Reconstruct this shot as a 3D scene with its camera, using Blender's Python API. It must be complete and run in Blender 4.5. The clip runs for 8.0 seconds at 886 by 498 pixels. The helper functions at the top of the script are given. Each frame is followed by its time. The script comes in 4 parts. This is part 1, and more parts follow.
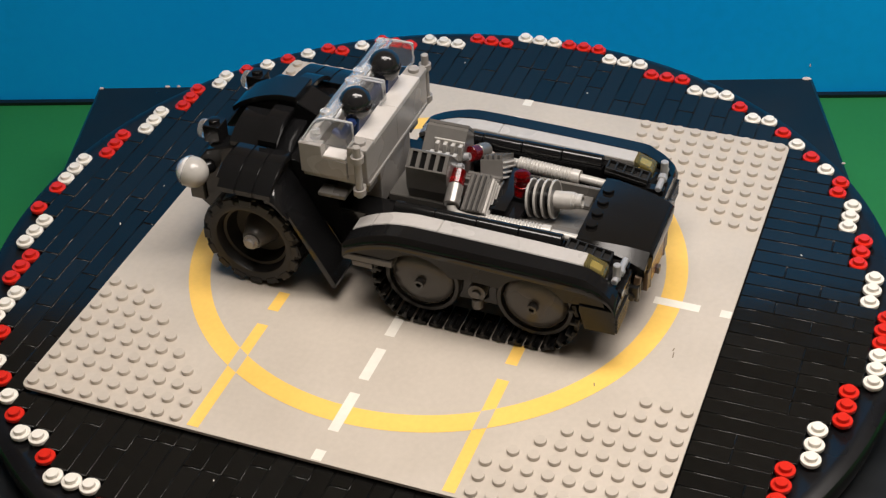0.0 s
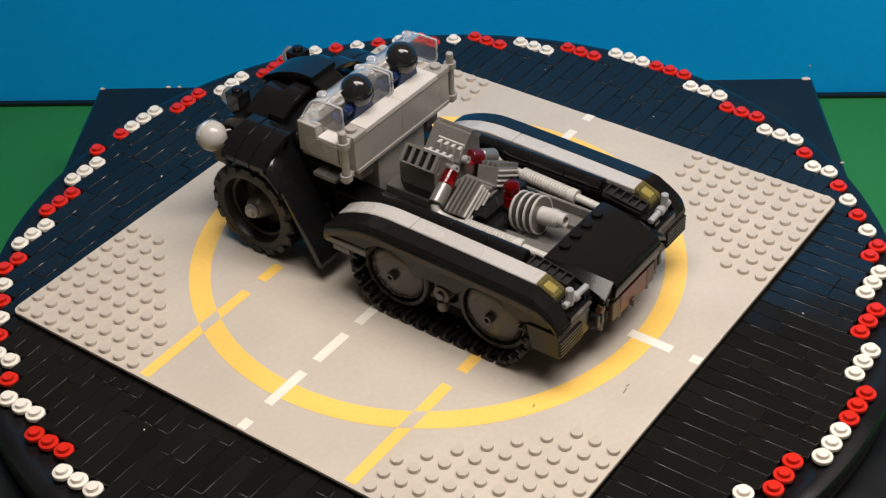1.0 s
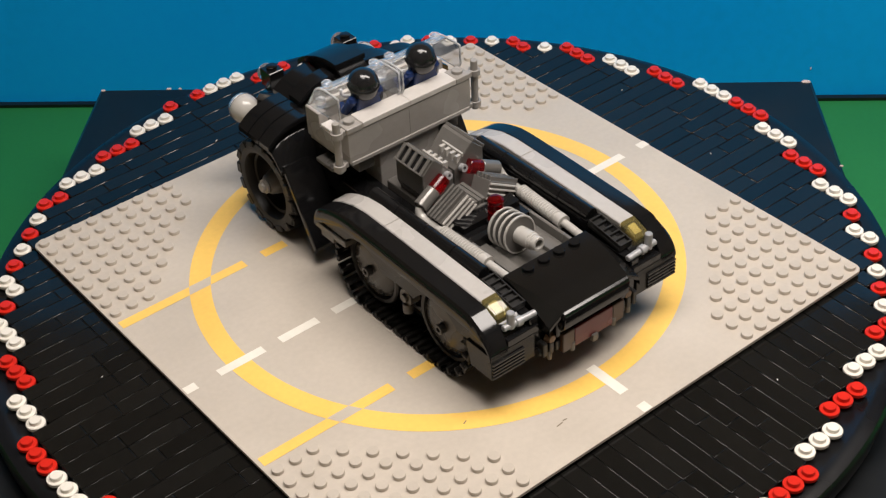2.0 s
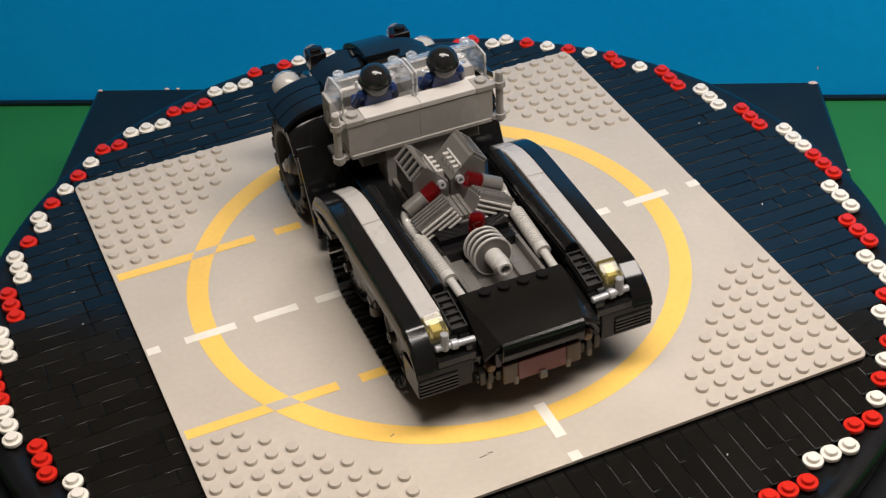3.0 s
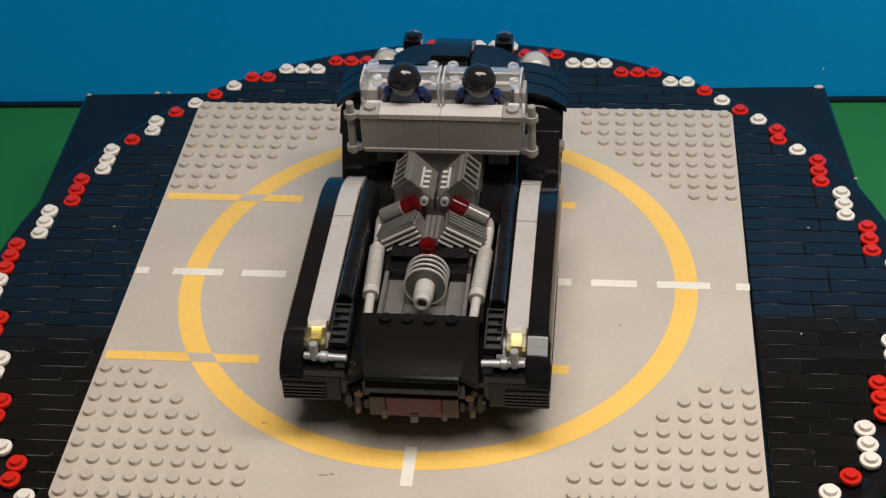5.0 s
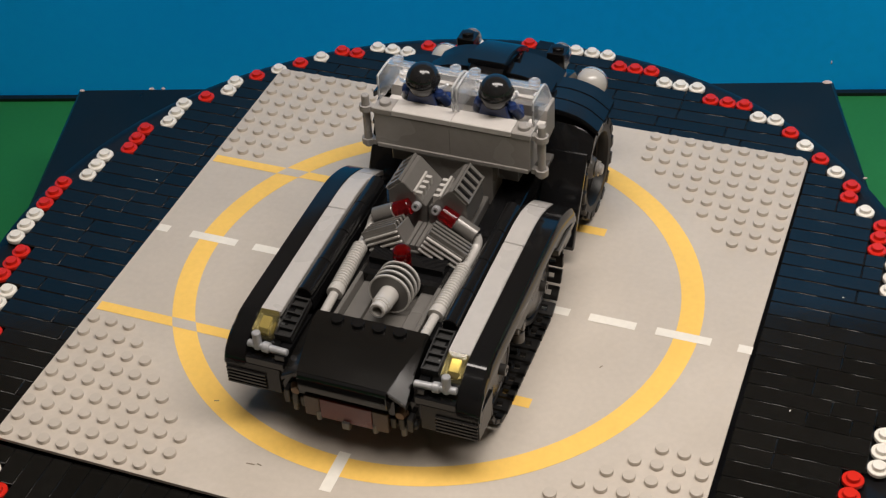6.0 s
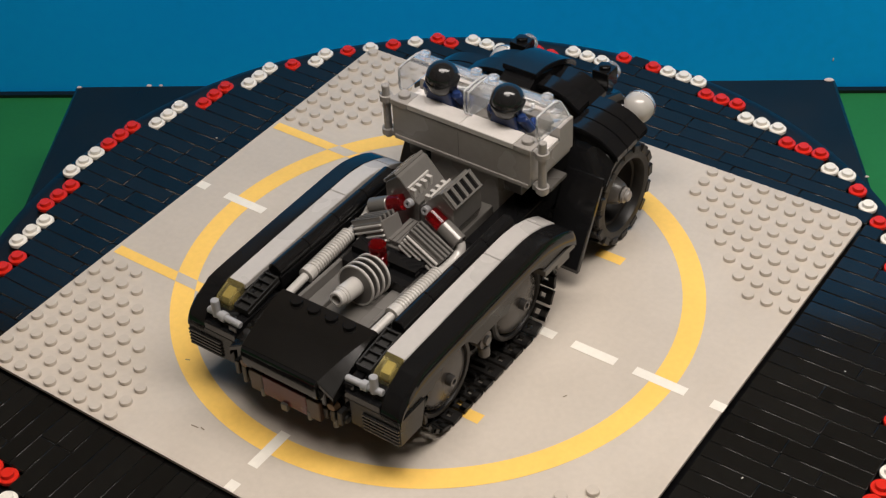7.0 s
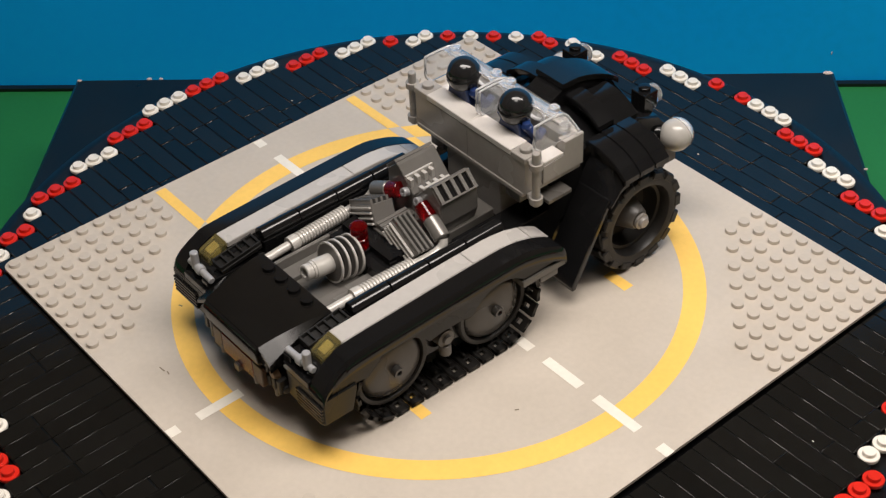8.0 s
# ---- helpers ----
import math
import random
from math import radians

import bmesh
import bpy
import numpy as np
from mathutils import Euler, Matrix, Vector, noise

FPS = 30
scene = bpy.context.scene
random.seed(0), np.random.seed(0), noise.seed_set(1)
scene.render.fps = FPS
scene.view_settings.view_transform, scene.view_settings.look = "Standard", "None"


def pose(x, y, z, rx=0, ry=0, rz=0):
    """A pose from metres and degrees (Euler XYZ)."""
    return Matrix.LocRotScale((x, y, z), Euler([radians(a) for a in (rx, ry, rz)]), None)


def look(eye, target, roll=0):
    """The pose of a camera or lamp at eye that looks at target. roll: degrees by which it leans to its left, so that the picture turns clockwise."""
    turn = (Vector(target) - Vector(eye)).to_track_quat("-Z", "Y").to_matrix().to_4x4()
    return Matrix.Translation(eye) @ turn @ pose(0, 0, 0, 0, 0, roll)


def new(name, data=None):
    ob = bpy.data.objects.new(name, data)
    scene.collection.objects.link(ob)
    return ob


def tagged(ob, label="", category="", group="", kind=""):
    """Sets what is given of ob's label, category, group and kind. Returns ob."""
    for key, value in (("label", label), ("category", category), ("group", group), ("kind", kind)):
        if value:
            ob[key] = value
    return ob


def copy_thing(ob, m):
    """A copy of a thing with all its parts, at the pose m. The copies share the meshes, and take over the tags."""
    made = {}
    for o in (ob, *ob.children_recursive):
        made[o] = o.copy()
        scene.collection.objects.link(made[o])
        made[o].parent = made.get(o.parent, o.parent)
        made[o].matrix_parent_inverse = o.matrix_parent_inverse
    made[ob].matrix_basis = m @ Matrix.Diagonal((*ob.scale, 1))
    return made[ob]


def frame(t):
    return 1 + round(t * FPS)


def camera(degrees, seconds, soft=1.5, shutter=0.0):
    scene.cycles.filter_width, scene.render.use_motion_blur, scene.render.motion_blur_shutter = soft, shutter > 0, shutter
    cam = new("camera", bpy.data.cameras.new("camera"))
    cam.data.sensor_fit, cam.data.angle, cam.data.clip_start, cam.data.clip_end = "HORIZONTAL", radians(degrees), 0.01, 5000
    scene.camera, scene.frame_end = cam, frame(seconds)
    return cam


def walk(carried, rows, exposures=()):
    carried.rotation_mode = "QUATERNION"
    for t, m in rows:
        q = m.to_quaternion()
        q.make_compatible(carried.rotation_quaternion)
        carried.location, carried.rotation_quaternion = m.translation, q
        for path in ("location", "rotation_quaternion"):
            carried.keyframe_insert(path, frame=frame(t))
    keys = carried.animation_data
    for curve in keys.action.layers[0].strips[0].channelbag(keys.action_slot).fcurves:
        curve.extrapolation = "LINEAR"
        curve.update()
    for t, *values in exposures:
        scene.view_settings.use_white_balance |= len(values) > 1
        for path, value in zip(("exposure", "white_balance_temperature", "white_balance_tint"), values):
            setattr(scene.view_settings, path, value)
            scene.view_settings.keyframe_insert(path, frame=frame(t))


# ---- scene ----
cam = camera(32.583, 8.0, soft=1.3)
walk(cam, [
    (0, pose(0.01213, -0.51157, 0.40500, 51.926, 1.633, -0.044)),
    (0.5, pose(0.01318, -0.51328, 0.40471, 52.006, 1.684, 0.006)),
    (1, pose(0.01557, -0.51475, 0.40316, 52.164, 1.780, 0.146)),
    (2.5, pose(0.02012, -0.51229, 0.40632, 51.893, 1.847, 0.512)),
    (3, pose(0.02126, -0.50016, 0.40626, 51.542, 1.883, 0.627)),
    (3.5, pose(0.02113, -0.49442, 0.40550, 51.556, 1.898, 0.529)),
    (4, pose(0.02119, -0.48670, 0.40603, 51.222, 1.823, 0.521)),
    (4.5, pose(0.02136, -0.47882, 0.40697, 50.885, 1.862, 0.537)),
    (5, pose(0.02235, -0.47699, 0.40714, 50.727, 1.898, 0.595)),
    (6.5, pose(0.02389, -0.45148, 0.40766, 49.463, 2.028, 0.678)),
    (7, pose(0.02420, -0.45257, 0.40637, 49.499, 1.980, 0.712)),
    (7.5, pose(0.02364, -0.45335, 0.40590, 49.379, 1.973, 0.622)),
    (8, pose(0.02267, -0.45526, 0.40598, 49.384, 1.923, 0.601)),
], exposures=[(0, 0.32), (2.5, 0.33), (3.5, 0.19), (4.5, 0.02), (6.5, 0.09), (8, 0.24)])

# turn of the display table, in degrees
TURN = [(0, 69.329), (0.5, 62.406), (1, 54.510), (2.5, 32.230), (3, 24.377), (3.5, 17.272), (4, 9.754), (4.5, 2.539), (5, -4.766), (6.5, -26.741), (7, -34.002), (7.5, -41.464), (8, -49.310)]
LEAN = (0.00978, -0.00340)          # slight wobble of the table top
OFF = (0.00072, 0.00189)           # plate's centre from the axis
U = 0.008                      # one building stud, 8 mm


def turn_at(t):
    """Angle of the table at t, glided through TURN."""
    k = max(i for i in range(len(TURN) - 1) if TURN[i][0] <= t or i == 0)
    (t1, a1), (t2, a2) = TURN[k], TURN[k + 1]
    t0, a0 = TURN[k - 1] if k else (2 * t1 - t2, 2 * a1 - a2)
    t3, a3 = TURN[k + 2] if k + 2 < len(TURN) else (2 * t2 - t1, 2 * a2 - a1)
    h, s = t2 - t1, (t - t1) / (t2 - t1)
    m1, m2 = (a2 - a0) / (t2 - t0) * h, (a3 - a1) / (t3 - t1) * h
    return ((2 * s**3 - 3 * s**2 + 1) * a1 + (s**3 - 2 * s**2 + s) * m1
            + (3 * s**2 - 2 * s**3) * a2 + (s**3 - s**2) * m2)


def table_pose(t):
    """Pose of the plate's frame at t: turned about the axis, with the wobble."""
    lean = Euler((LEAN[1], -LEAN[0], 0)).to_matrix().to_4x4()
    return pose(0, 0, 0, 0, 0, turn_at(t)) @ lean @ pose(OFF[0], OFF[1], 0)


# ---- light: a plain room with a hung strip lamp and an added ceiling fill ----
world = bpy.data.worlds.new("room_air")
scene.world = world
world.use_nodes = True
world.node_tree.nodes["Background"].inputs[0].default_value = (1.0, 0.88, 0.72, 1)
world.node_tree.nodes["Background"].inputs[1].default_value = 0.08


def lamp(name, x, y, z, sx, sy, watts):
    d = bpy.data.lights.new(name, "AREA")
    d.shape, d.size, d.size_y, d.energy, d.color = "RECTANGLE", sx, sy, watts, (1.0, 0.912, 0.845)
    ob = new(name, d)
    ob.matrix_world = look((x, y, z), (x, y, z - 1))
    return ob


lamp("strip_lamp_light", 0.18, -0.05, 0.66, 0.72, 0.16, 4.4)
# added fill from above the camera, lifts shadows and blacks
lamp("ceiling_fill_light", 0.10, -0.45, 1.50, 0.5, 0.5, 5.0)
scene.view_settings.exposure = 0.0


# ---- materials ----
def material(name, color, rough=0.3, grain=0.03, grain_scale=400.0, bump=0.04, bump_scale=1500.0,
             blotch=0.06, blotch_scale=25.0, metal=0.0, spec=0.5, rough_var=0.08):
    """Plastic, paint or card: base colour varied at two scales, fine relief, uneven gloss."""
    m = bpy.data.materials.new(name)
    m.use_nodes = True
    nt = m.node_tree
    n, link = nt.nodes, nt.links.new
    b = n["Principled BSDF"]
    co = n.new("ShaderNodeTexCoord")
    big, small, fine = (n.new("ShaderNodeTexNoise") for _ in range(3))
    for node, sc in ((big, blotch_scale), (small, grain_scale), (fine, bump_scale)):
        node.inputs["Scale"].default_value = sc
        node.inputs["Detail"].default_value = 3
        link(co.outputs["Object"], node.inputs["Vector"])
    info = n.new("ShaderNodeObjectInfo")

    def ramp(src, lo, hi):
        r = n.new("ShaderNodeMapRange")
        r.inputs["From Min"].default_value, r.inputs["From Max"].default_value = 0.3, 0.7
        r.inputs["To Min"].default_value, r.inputs["To Max"].default_value = lo, hi
        link(src, r.inputs["Value"])
        return r.outputs[0]

    def times(a, c):
        x = n.new("ShaderNodeMath")
        x.operation = "MULTIPLY"
        link(a, x.inputs[0])
        link(c, x.inputs[1])
        return x.outputs[0]
    each = n.new("ShaderNodeMapRange")
    each.inputs["To Min"].default_value, each.inputs["To Max"].default_value = 1 - grain, 1 + grain
    link(info.outputs["Random"], each.inputs["Value"])
    k = times(times(ramp(big.outputs["Fac"], 1 - blotch, 1 + blotch), ramp(small.outputs["Fac"], 1 - grain, 1 + grain)),
              each.outputs[0])
    mix = n.new("ShaderNodeVectorMath")
    mix.operation = "SCALE"
    mix.inputs[0].default_value = color
    link(k, mix.inputs["Scale"])
    link(mix.outputs[0], b.inputs["Base Color"])
    link(ramp(big.outputs["Fac"], max(0.03, rough - rough_var), rough + rough_var), b.inputs["Roughness"])
    b.inputs["Metallic"].default_value = metal
    b.inputs["Specular IOR Level"].default_value = spec
    if bump:
        bp = n.new("ShaderNodeBump")
        bp.inputs["Strength"].default_value, bp.inputs["Distance"].default_value = bump, 0.0004
        link(fine.outputs["Fac"], bp.inputs["Height"])
        link(bp.outputs[0], b.inputs["Normal"])
    return m


def clear_plastic(name, color, rough=0.06, weight=0.92):
    m = bpy.data.materials.new(name)
    m.use_nodes = True
    b = m.node_tree.nodes["Principled BSDF"]
    b.inputs["Base Color"].default_value = (*color, 1)
    b.inputs["Roughness"].default_value = rough
    b.inputs["Transmission Weight"].default_value = weight
    b.inputs["IOR"].default_value = 1.45
    return m


BLACK = material("black_plastic", (0.0075, 0.0075, 0.008), 0.11, rough_var=0.04, spec=0.45)
MATT_BLACK = material("worn_black_skirt_plastic", (0.0085, 0.0085, 0.008), 0.27, rough_var=0.06, spec=0.3, blotch=0.15)
LAMP_CORE = material("yellow_lamp_core", (0.5, 0.43, 0.2), 0.12, metal=0.7)
TILE_BLACK = material("black_tile_plastic", (0.0078, 0.0076, 0.007), 0.14, grain=0.2, bump=0.05, bump_scale=500, rough_var=0.07)
DISC_BLACK = material("black_disc_plastic", (0.005, 0.005, 0.006), 0.3)
BOARD_BLACK = material("black_board_card", (0.005, 0.006, 0.007), 0.35)
RUBBER = material("black_rubber", (0.0115, 0.0105, 0.0095), 0.45, spec=0.35, blotch=0.25, rough_var=0.1)
DARK_GREY = material("dark_grey_plastic", (0.115, 0.108, 0.098), 0.3)
MID_GREY = material("grey_plastic", (0.31, 0.29, 0.268), 0.28, blotch=0.04)
PLATE_GREY = material("light_grey_plate_plastic", (0.505, 0.45, 0.385), 0.42, blotch=0.05, grain=0.03)
SILVER = material("silver_plastic", (0.42, 0.42, 0.43), 0.32, metal=0.35)
PEARL = material("pearl_grey_plastic", (0.5, 0.48, 0.45), 0.26, metal=0.12)
WHITE = material("white_plastic", (0.82, 0.78, 0.70), 0.25, grain=0.04)
WHITE_PRINT = material("white_print", (0.78, 0.74, 0.66), 0.4, blotch=0.06)
YELLOW_PRINT = material("yellow_print", (0.88, 0.56, 0.13), 0.4, blotch=0.05)
RED = material("red_plastic", (0.62, 0.022, 0.012), 0.25)
NAVY = material("dark_blue_plastic", (0.011, 0.026, 0.095), 0.25)
BLUE_CARD = material("blue_painted_card", (0.0, 0.40, 1.0), 0.55, spec=0.25, blotch=0.10, blotch_scale=3.0, grain=0.03, grain_scale=150)
GREEN_CARD = material("green_painted_card", (0.010, 0.17, 0.040), 0.6, blotch=0.10, blotch_scale=5.0)
ROOM_WALL = material("room_wall_paint", (0.58, 0.48, 0.38), 0.8, blotch_scale=2.0)
CEILING_PAINT = material("ceiling_paint", (0.6, 0.56, 0.5), 0.8, blotch_scale=2.0)
FLOOR_WOOD = material("dark_floor", (0.10, 0.07, 0.05), 0.5, blotch_scale=4.0)
GRIME = material("grime", (0.20, 0.16, 0.11), 0.7)
CHIP = material("bare_card_chip", (0.62, 0.50, 0.45), 0.8)
CLEAR = clear_plastic("clear_plastic", (0.88, 0.89, 0.90), 0.04)
RED_CLEAR = clear_plastic("clear_red_plastic", (0.30, 0.003, 0.006), 0.04, 0.85)
AMBER_CLEAR = clear_plastic("clear_yellow_plastic", (0.88, 0.74, 0.3), 0.04, 0.92)
LAMP_GLOW = bpy.data.materials.new("lamp_diffuser")
LAMP_GLOW.use_nodes = True
LAMP_GLOW.node_tree.nodes["Principled BSDF"].inputs["Emission Color"].default_value = (1.0, 0.912, 0.845, 1)
LAMP_GLOW.node_tree.nodes["Principled BSDF"].inputs["Emission Strength"].default_value = 2.0


# ---- mesh helpers; lengths in studs inside bm, metres outside ----
def finish(name, bm, mat, smooth=False, scale=U, sharp=35):
    if scale != 1:
        bmesh.ops.scale(bm, vec=(scale,) * 3, verts=bm.verts)
    bmesh.ops.recalc_face_normals(bm, faces=bm.faces)
    me = bpy.data.meshes.new(name)
    bm.to_mesh(me)
    bm.free()
    me.materials.append(mat)
    if smooth:
        me.shade_smooth()
        me.set_sharp_from_angle(angle=radians(sharp))
    return me


def part(name, bm, mat, parent, label="", smooth=True, scale=U, sharp=35):
    """One mesh object under a thing or a part; bm is freed."""
    ob = new(name, finish(name, bm, mat, smooth, scale, sharp))
    ob.parent = parent
    if mat.name.startswith("clear_"):
        ob.visible_shadow = False
    if label:
        tagged(ob, label)
    return ob


def share(name, me, parent, m):
    """A piece on a shared mesh, at the pose m in its parent's space."""
    ob = new(name, me)
    ob.parent = parent
    ob.matrix_basis = m
    return ob


def thing(name, label, category, group="", kind=""):
    return tagged(new(name), label, category, group, kind)


def box(bm, x0, x1, y0, y1, z0, z1, bev=0.03, m=None, seg=1):
    """A box with softened edges, added to bm."""
    made = bmesh.ops.create_cube(bm, size=1.0)["verts"]
    for v in made:
        v.co = Vector(((x0 + x1) / 2 + v.co.x * (x1 - x0), (y0 + y1) / 2 + v.co.y * (y1 - y0), (z0 + z1) / 2 + v.co.z * (z1 - z0)))
    faces = {f for v in made for f in v.link_faces}
    if bev:
        out = bmesh.ops.bevel(bm, geom=list({e for v in made for e in v.link_edges}), offset=bev, segments=seg, affect="EDGES")
        made = list({v for f in out["faces"] for v in f.verts} | {v for v in made if v.is_valid})
    if m:
        bmesh.ops.transform(bm, matrix=m, verts=made)
    return bm


def lathe(bm, profile, m=None, seg=24):
    """Turns a profile of (radius, height) about z; a radius of 0 closes it."""
    rings = []
    for r, z in profile:
        if r < 1e-6:
            rings.append([bm.verts.new((0, 0, z))])
        else:
            rings.append([bm.verts.new((r * math.cos(2 * math.pi * i / seg), r * math.sin(2 * math.pi * i / seg), z)) for i in range(seg)])
    for a, c in zip(rings, rings[1:]):
        for i in range(seg):
            j = (i + 1) % seg
            ring = [a[i % len(a)], a[j % len(a)], c[j % len(c)], c[i % len(c)]]
            ring = [v for k, v in enumerate(ring) if v not in ring[:k]]
            if len(ring) > 2:
                bm.faces.new(ring)
    if m:
        bmesh.ops.transform(bm, matrix=m, verts=[v for r in rings for v in r])
    return bm


def prism(bm, outline, a, b, axis="x", bev=0.0, m=None):
    """An outline of points in the plane across axis, drawn out from a to b."""
    put = {"x": lambda p, s: (s, p[0], p[1]), "y": lambda p, s: (p[0], s, p[1]), "z": lambda p, s: (p[0], p[1], s)}[axis]
    one = [bm.verts.new(put(p, a)) for p in outline]
    two = [bm.verts.new(put(p, b)) for p in outline]
    faces = [bm.faces.new(one), bm.faces.new(two[::-1])]
    n = len(outline)
    faces += [bm.faces.new((one[i], one[(i + 1) % n], two[(i + 1) % n], two[i])) for i in range(n)]
    verts = one + two
    if bev:
        rim = list({e for f in faces[:2] for e in f.edges})
        out = bmesh.ops.bevel(bm, geom=rim, offset=bev, segments=1, affect="EDGES")
        verts = list({v for f in out["faces"] for v in f.verts} | {v for v in verts if v.is_valid})
    if m:
        bmesh.ops.transform(bm, matrix=m, verts=verts)
    return bm


def along(p, q):
    """Pose that lays a z-turned form from p towards q."""
    d = Vector(q) - Vector(p)
    return Matrix.Translation(p) @ d.to_track_quat("Z", "Y").to_matrix().to_4x4()


def rod(bm, p, q, r, seg=14, soft=0.04):
    n = (Vector(q) - Vector(p)).length
    return lathe(bm, [(0, 0), (r - soft, 0), (r, soft), (r, n - soft), (r - soft, n), (0, n)], along(p, q), seg)


def shift(x, y, z):
    return Matrix.Translation((x, y, z))


def mesh():
    return bmesh.new()


SPUN = []                      # (thing, its pose on the plate)


def on_table(ob, m=None):
    """Sets a thing down on the turning table, at its pose from the plate's centre."""
    SPUN.append((ob, m or Matrix.Identity(4)))
    return ob


# ---- the setting ----
def slab(name, x0, x1, y0, y1, z0, z1, mat, label="", category="", bev=0.0, kind="structure"):
    ob = new(name, finish(name, box(mesh(), x0, x1, y0, y1, z0, z1, bev), mat, False, 1.0))
    return tagged(ob, label, category, "", kind)


GROUND = -0.0795
slab("floor", -1.6, 1.6, -1.9, 1.1, -0.87, -0.82, FLOOR_WOOD, "dark plain floor of the room", "floor")
slab("ceiling", -1.6, 1.6, -1.9, 1.1, 1.55, 1.6, CEILING_PAINT, "off-white plain ceiling", "ceiling")
slab("wall_north", -1.6, 1.6, 1.1, 1.15, -0.87, 1.6, ROOM_WALL, "beige plain wall", "wall")
slab("wall_south", -1.6, 1.6, -1.95, -1.9, -0.87, 1.6, ROOM_WALL, "beige plain wall", "wall")
slab("wall_west", -1.65, -1.6, -1.9, 1.1, -0.87, 1.6, ROOM_WALL, "beige plain wall", "wall")
slab("wall_east", 1.6, 1.65, -1.9, 1.1, -0.87, 1.6, ROOM_WALL, "beige plain wall", "wall")
tilt = pose(0, 0.2524, 0, 0, 0, -1.59)
ob = slab("backdrop", -0.75, 0.75, 0.0, 0.006, GROUND - 0.002, 0.24, BLUE_CARD, "bright blue painted card standing behind the mat", "backdrop")
ob.matrix_basis = tilt
ob = slab("ground", -0.75, 0.75, -0.95, 0.0, GROUND - 0.02, GROUND, GREEN_CARD, "green painted card lying on the bench", "ground")
ob.matrix_basis = tilt
ob = slab("trim", -0.75, 0.75, -0.004, -0.0005, GROUND + 0.0003, GROUND + 0.0022, BOARD_BLACK, "black seam between blue and green card", "seam")
ob.matrix_basis = tilt


b_ = mesh()
lathe(b_, [(0, 0.0006), (0.0012, 0.0004), (0.0015, 0)], pose(0.2127, -0.0001, -0.0595, 90, 0, 0) @ Matrix.Diagonal((0.25, 0.75, 1, 1)), 9)
speck = tagged(new("paint_chip", finish("paint_chip", b_, CHIP, False, 1.0)), "small pale chip in the blue painted card", "chip", "", "structure")
speck.matrix_basis = tilt


def bench():
    t = thing("bench", "dark plain workbench under the green card", "table")
    part("benchtop", box(mesh(), -0.76, 0.76, -0.96, 0.262, GROUND - 0.055, GROUND - 0.021, 0.004), FLOOR_WOOD, t, scale=1)
    for x in (-0.7, 0.7):
        for y in (-0.9, 0.2):
            part("leg", box(mesh(), x - 0.03, x + 0.03, y - 0.03, y + 0.03, -0.82, GROUND - 0.055, 0.003), FLOOR_WOOD, t, scale=1)
    t.matrix_basis = pose(0, 0, 0, 0, 0, -1.9)


bench()


# body of the added fill light, out of view
def ceiling_lamp(x, y, sx, sy):
    t = thing("ceiling_lamp", "unseen white fill panel added under the ceiling", "lamp")
    part("housing", box(mesh(), x - sx / 2 - 0.02, x + sx / 2 + 0.02, y - sy / 2 - 0.02, y + sy / 2 + 0.02, 1.515, 1.549, 0.004), WHITE, t, scale=1)
    part("diffuser", box(mesh(), x - sx / 2, x + sx / 2, y - sy / 2, y + sy / 2, 1.505, 1.514, 0.002), LAMP_GLOW, t, scale=1)


ceiling_lamp(0.10, -0.45, 0.50, 0.50)


def strip_lamp():
    """Long lamp hung over the bench on two rods."""
    t = thing("strip_lamp", "white strip lamp hung low over the bench", "lamp")
    part("housing", prism(mesh(), [(-0.15, 0.675), (-0.135, 0.70), (0.035, 0.70), (0.05, 0.675)], -0.20, 0.56, "x", 0.002), WHITE, t, scale=1)
    part("diffuser", box(mesh(), -0.18, 0.54, -0.13, 0.03, 0.664, 0.674, 0.002), LAMP_GLOW, t, scale=1)
    for x in (-0.14, 0.50):
        part("hanger", rod(mesh(), (x, -0.05, 0.70), (x, -0.05, 1.549), 0.004, 10, 0.0005), WHITE, t, scale=1)


strip_lamp()


def base_board():
    """Square black box on which the turntable stands."""
    t = thing("base_board", "black square box lid with scuffed corners, under the turntable", "box")
    bm = prism(mesh(), [(-0.1848, 0.1830), (0.1960, 0.1752), (0.1972, -0.2000), (-0.2060, -0.2000)], GROUND + 0.001, -0.0227, "z", 0.002)
    part("lid", bm, BOARD_BLACK, t, scale=1)
    for x, y, w in ((0.1924, 0.1732, 0.0026), (-0.1825, 0.1808, 0.0014), (-0.1470, 0.1810, 0.0015), (-0.1410, 0.1809, 0.0011), (0.1955, 0.095, 0.0010)):
        bm = mesh()
        lathe(bm, [(0, 0), (w * 0.8, 0.0001), (w, -0.0004)], shift(x, y, -0.0224) @ Matrix.Diagonal((1, 0.55, 1, 1)), 9)
        part("scuff", bm, CHIP, t, "pale scuffed spot", scale=1)


base_board()


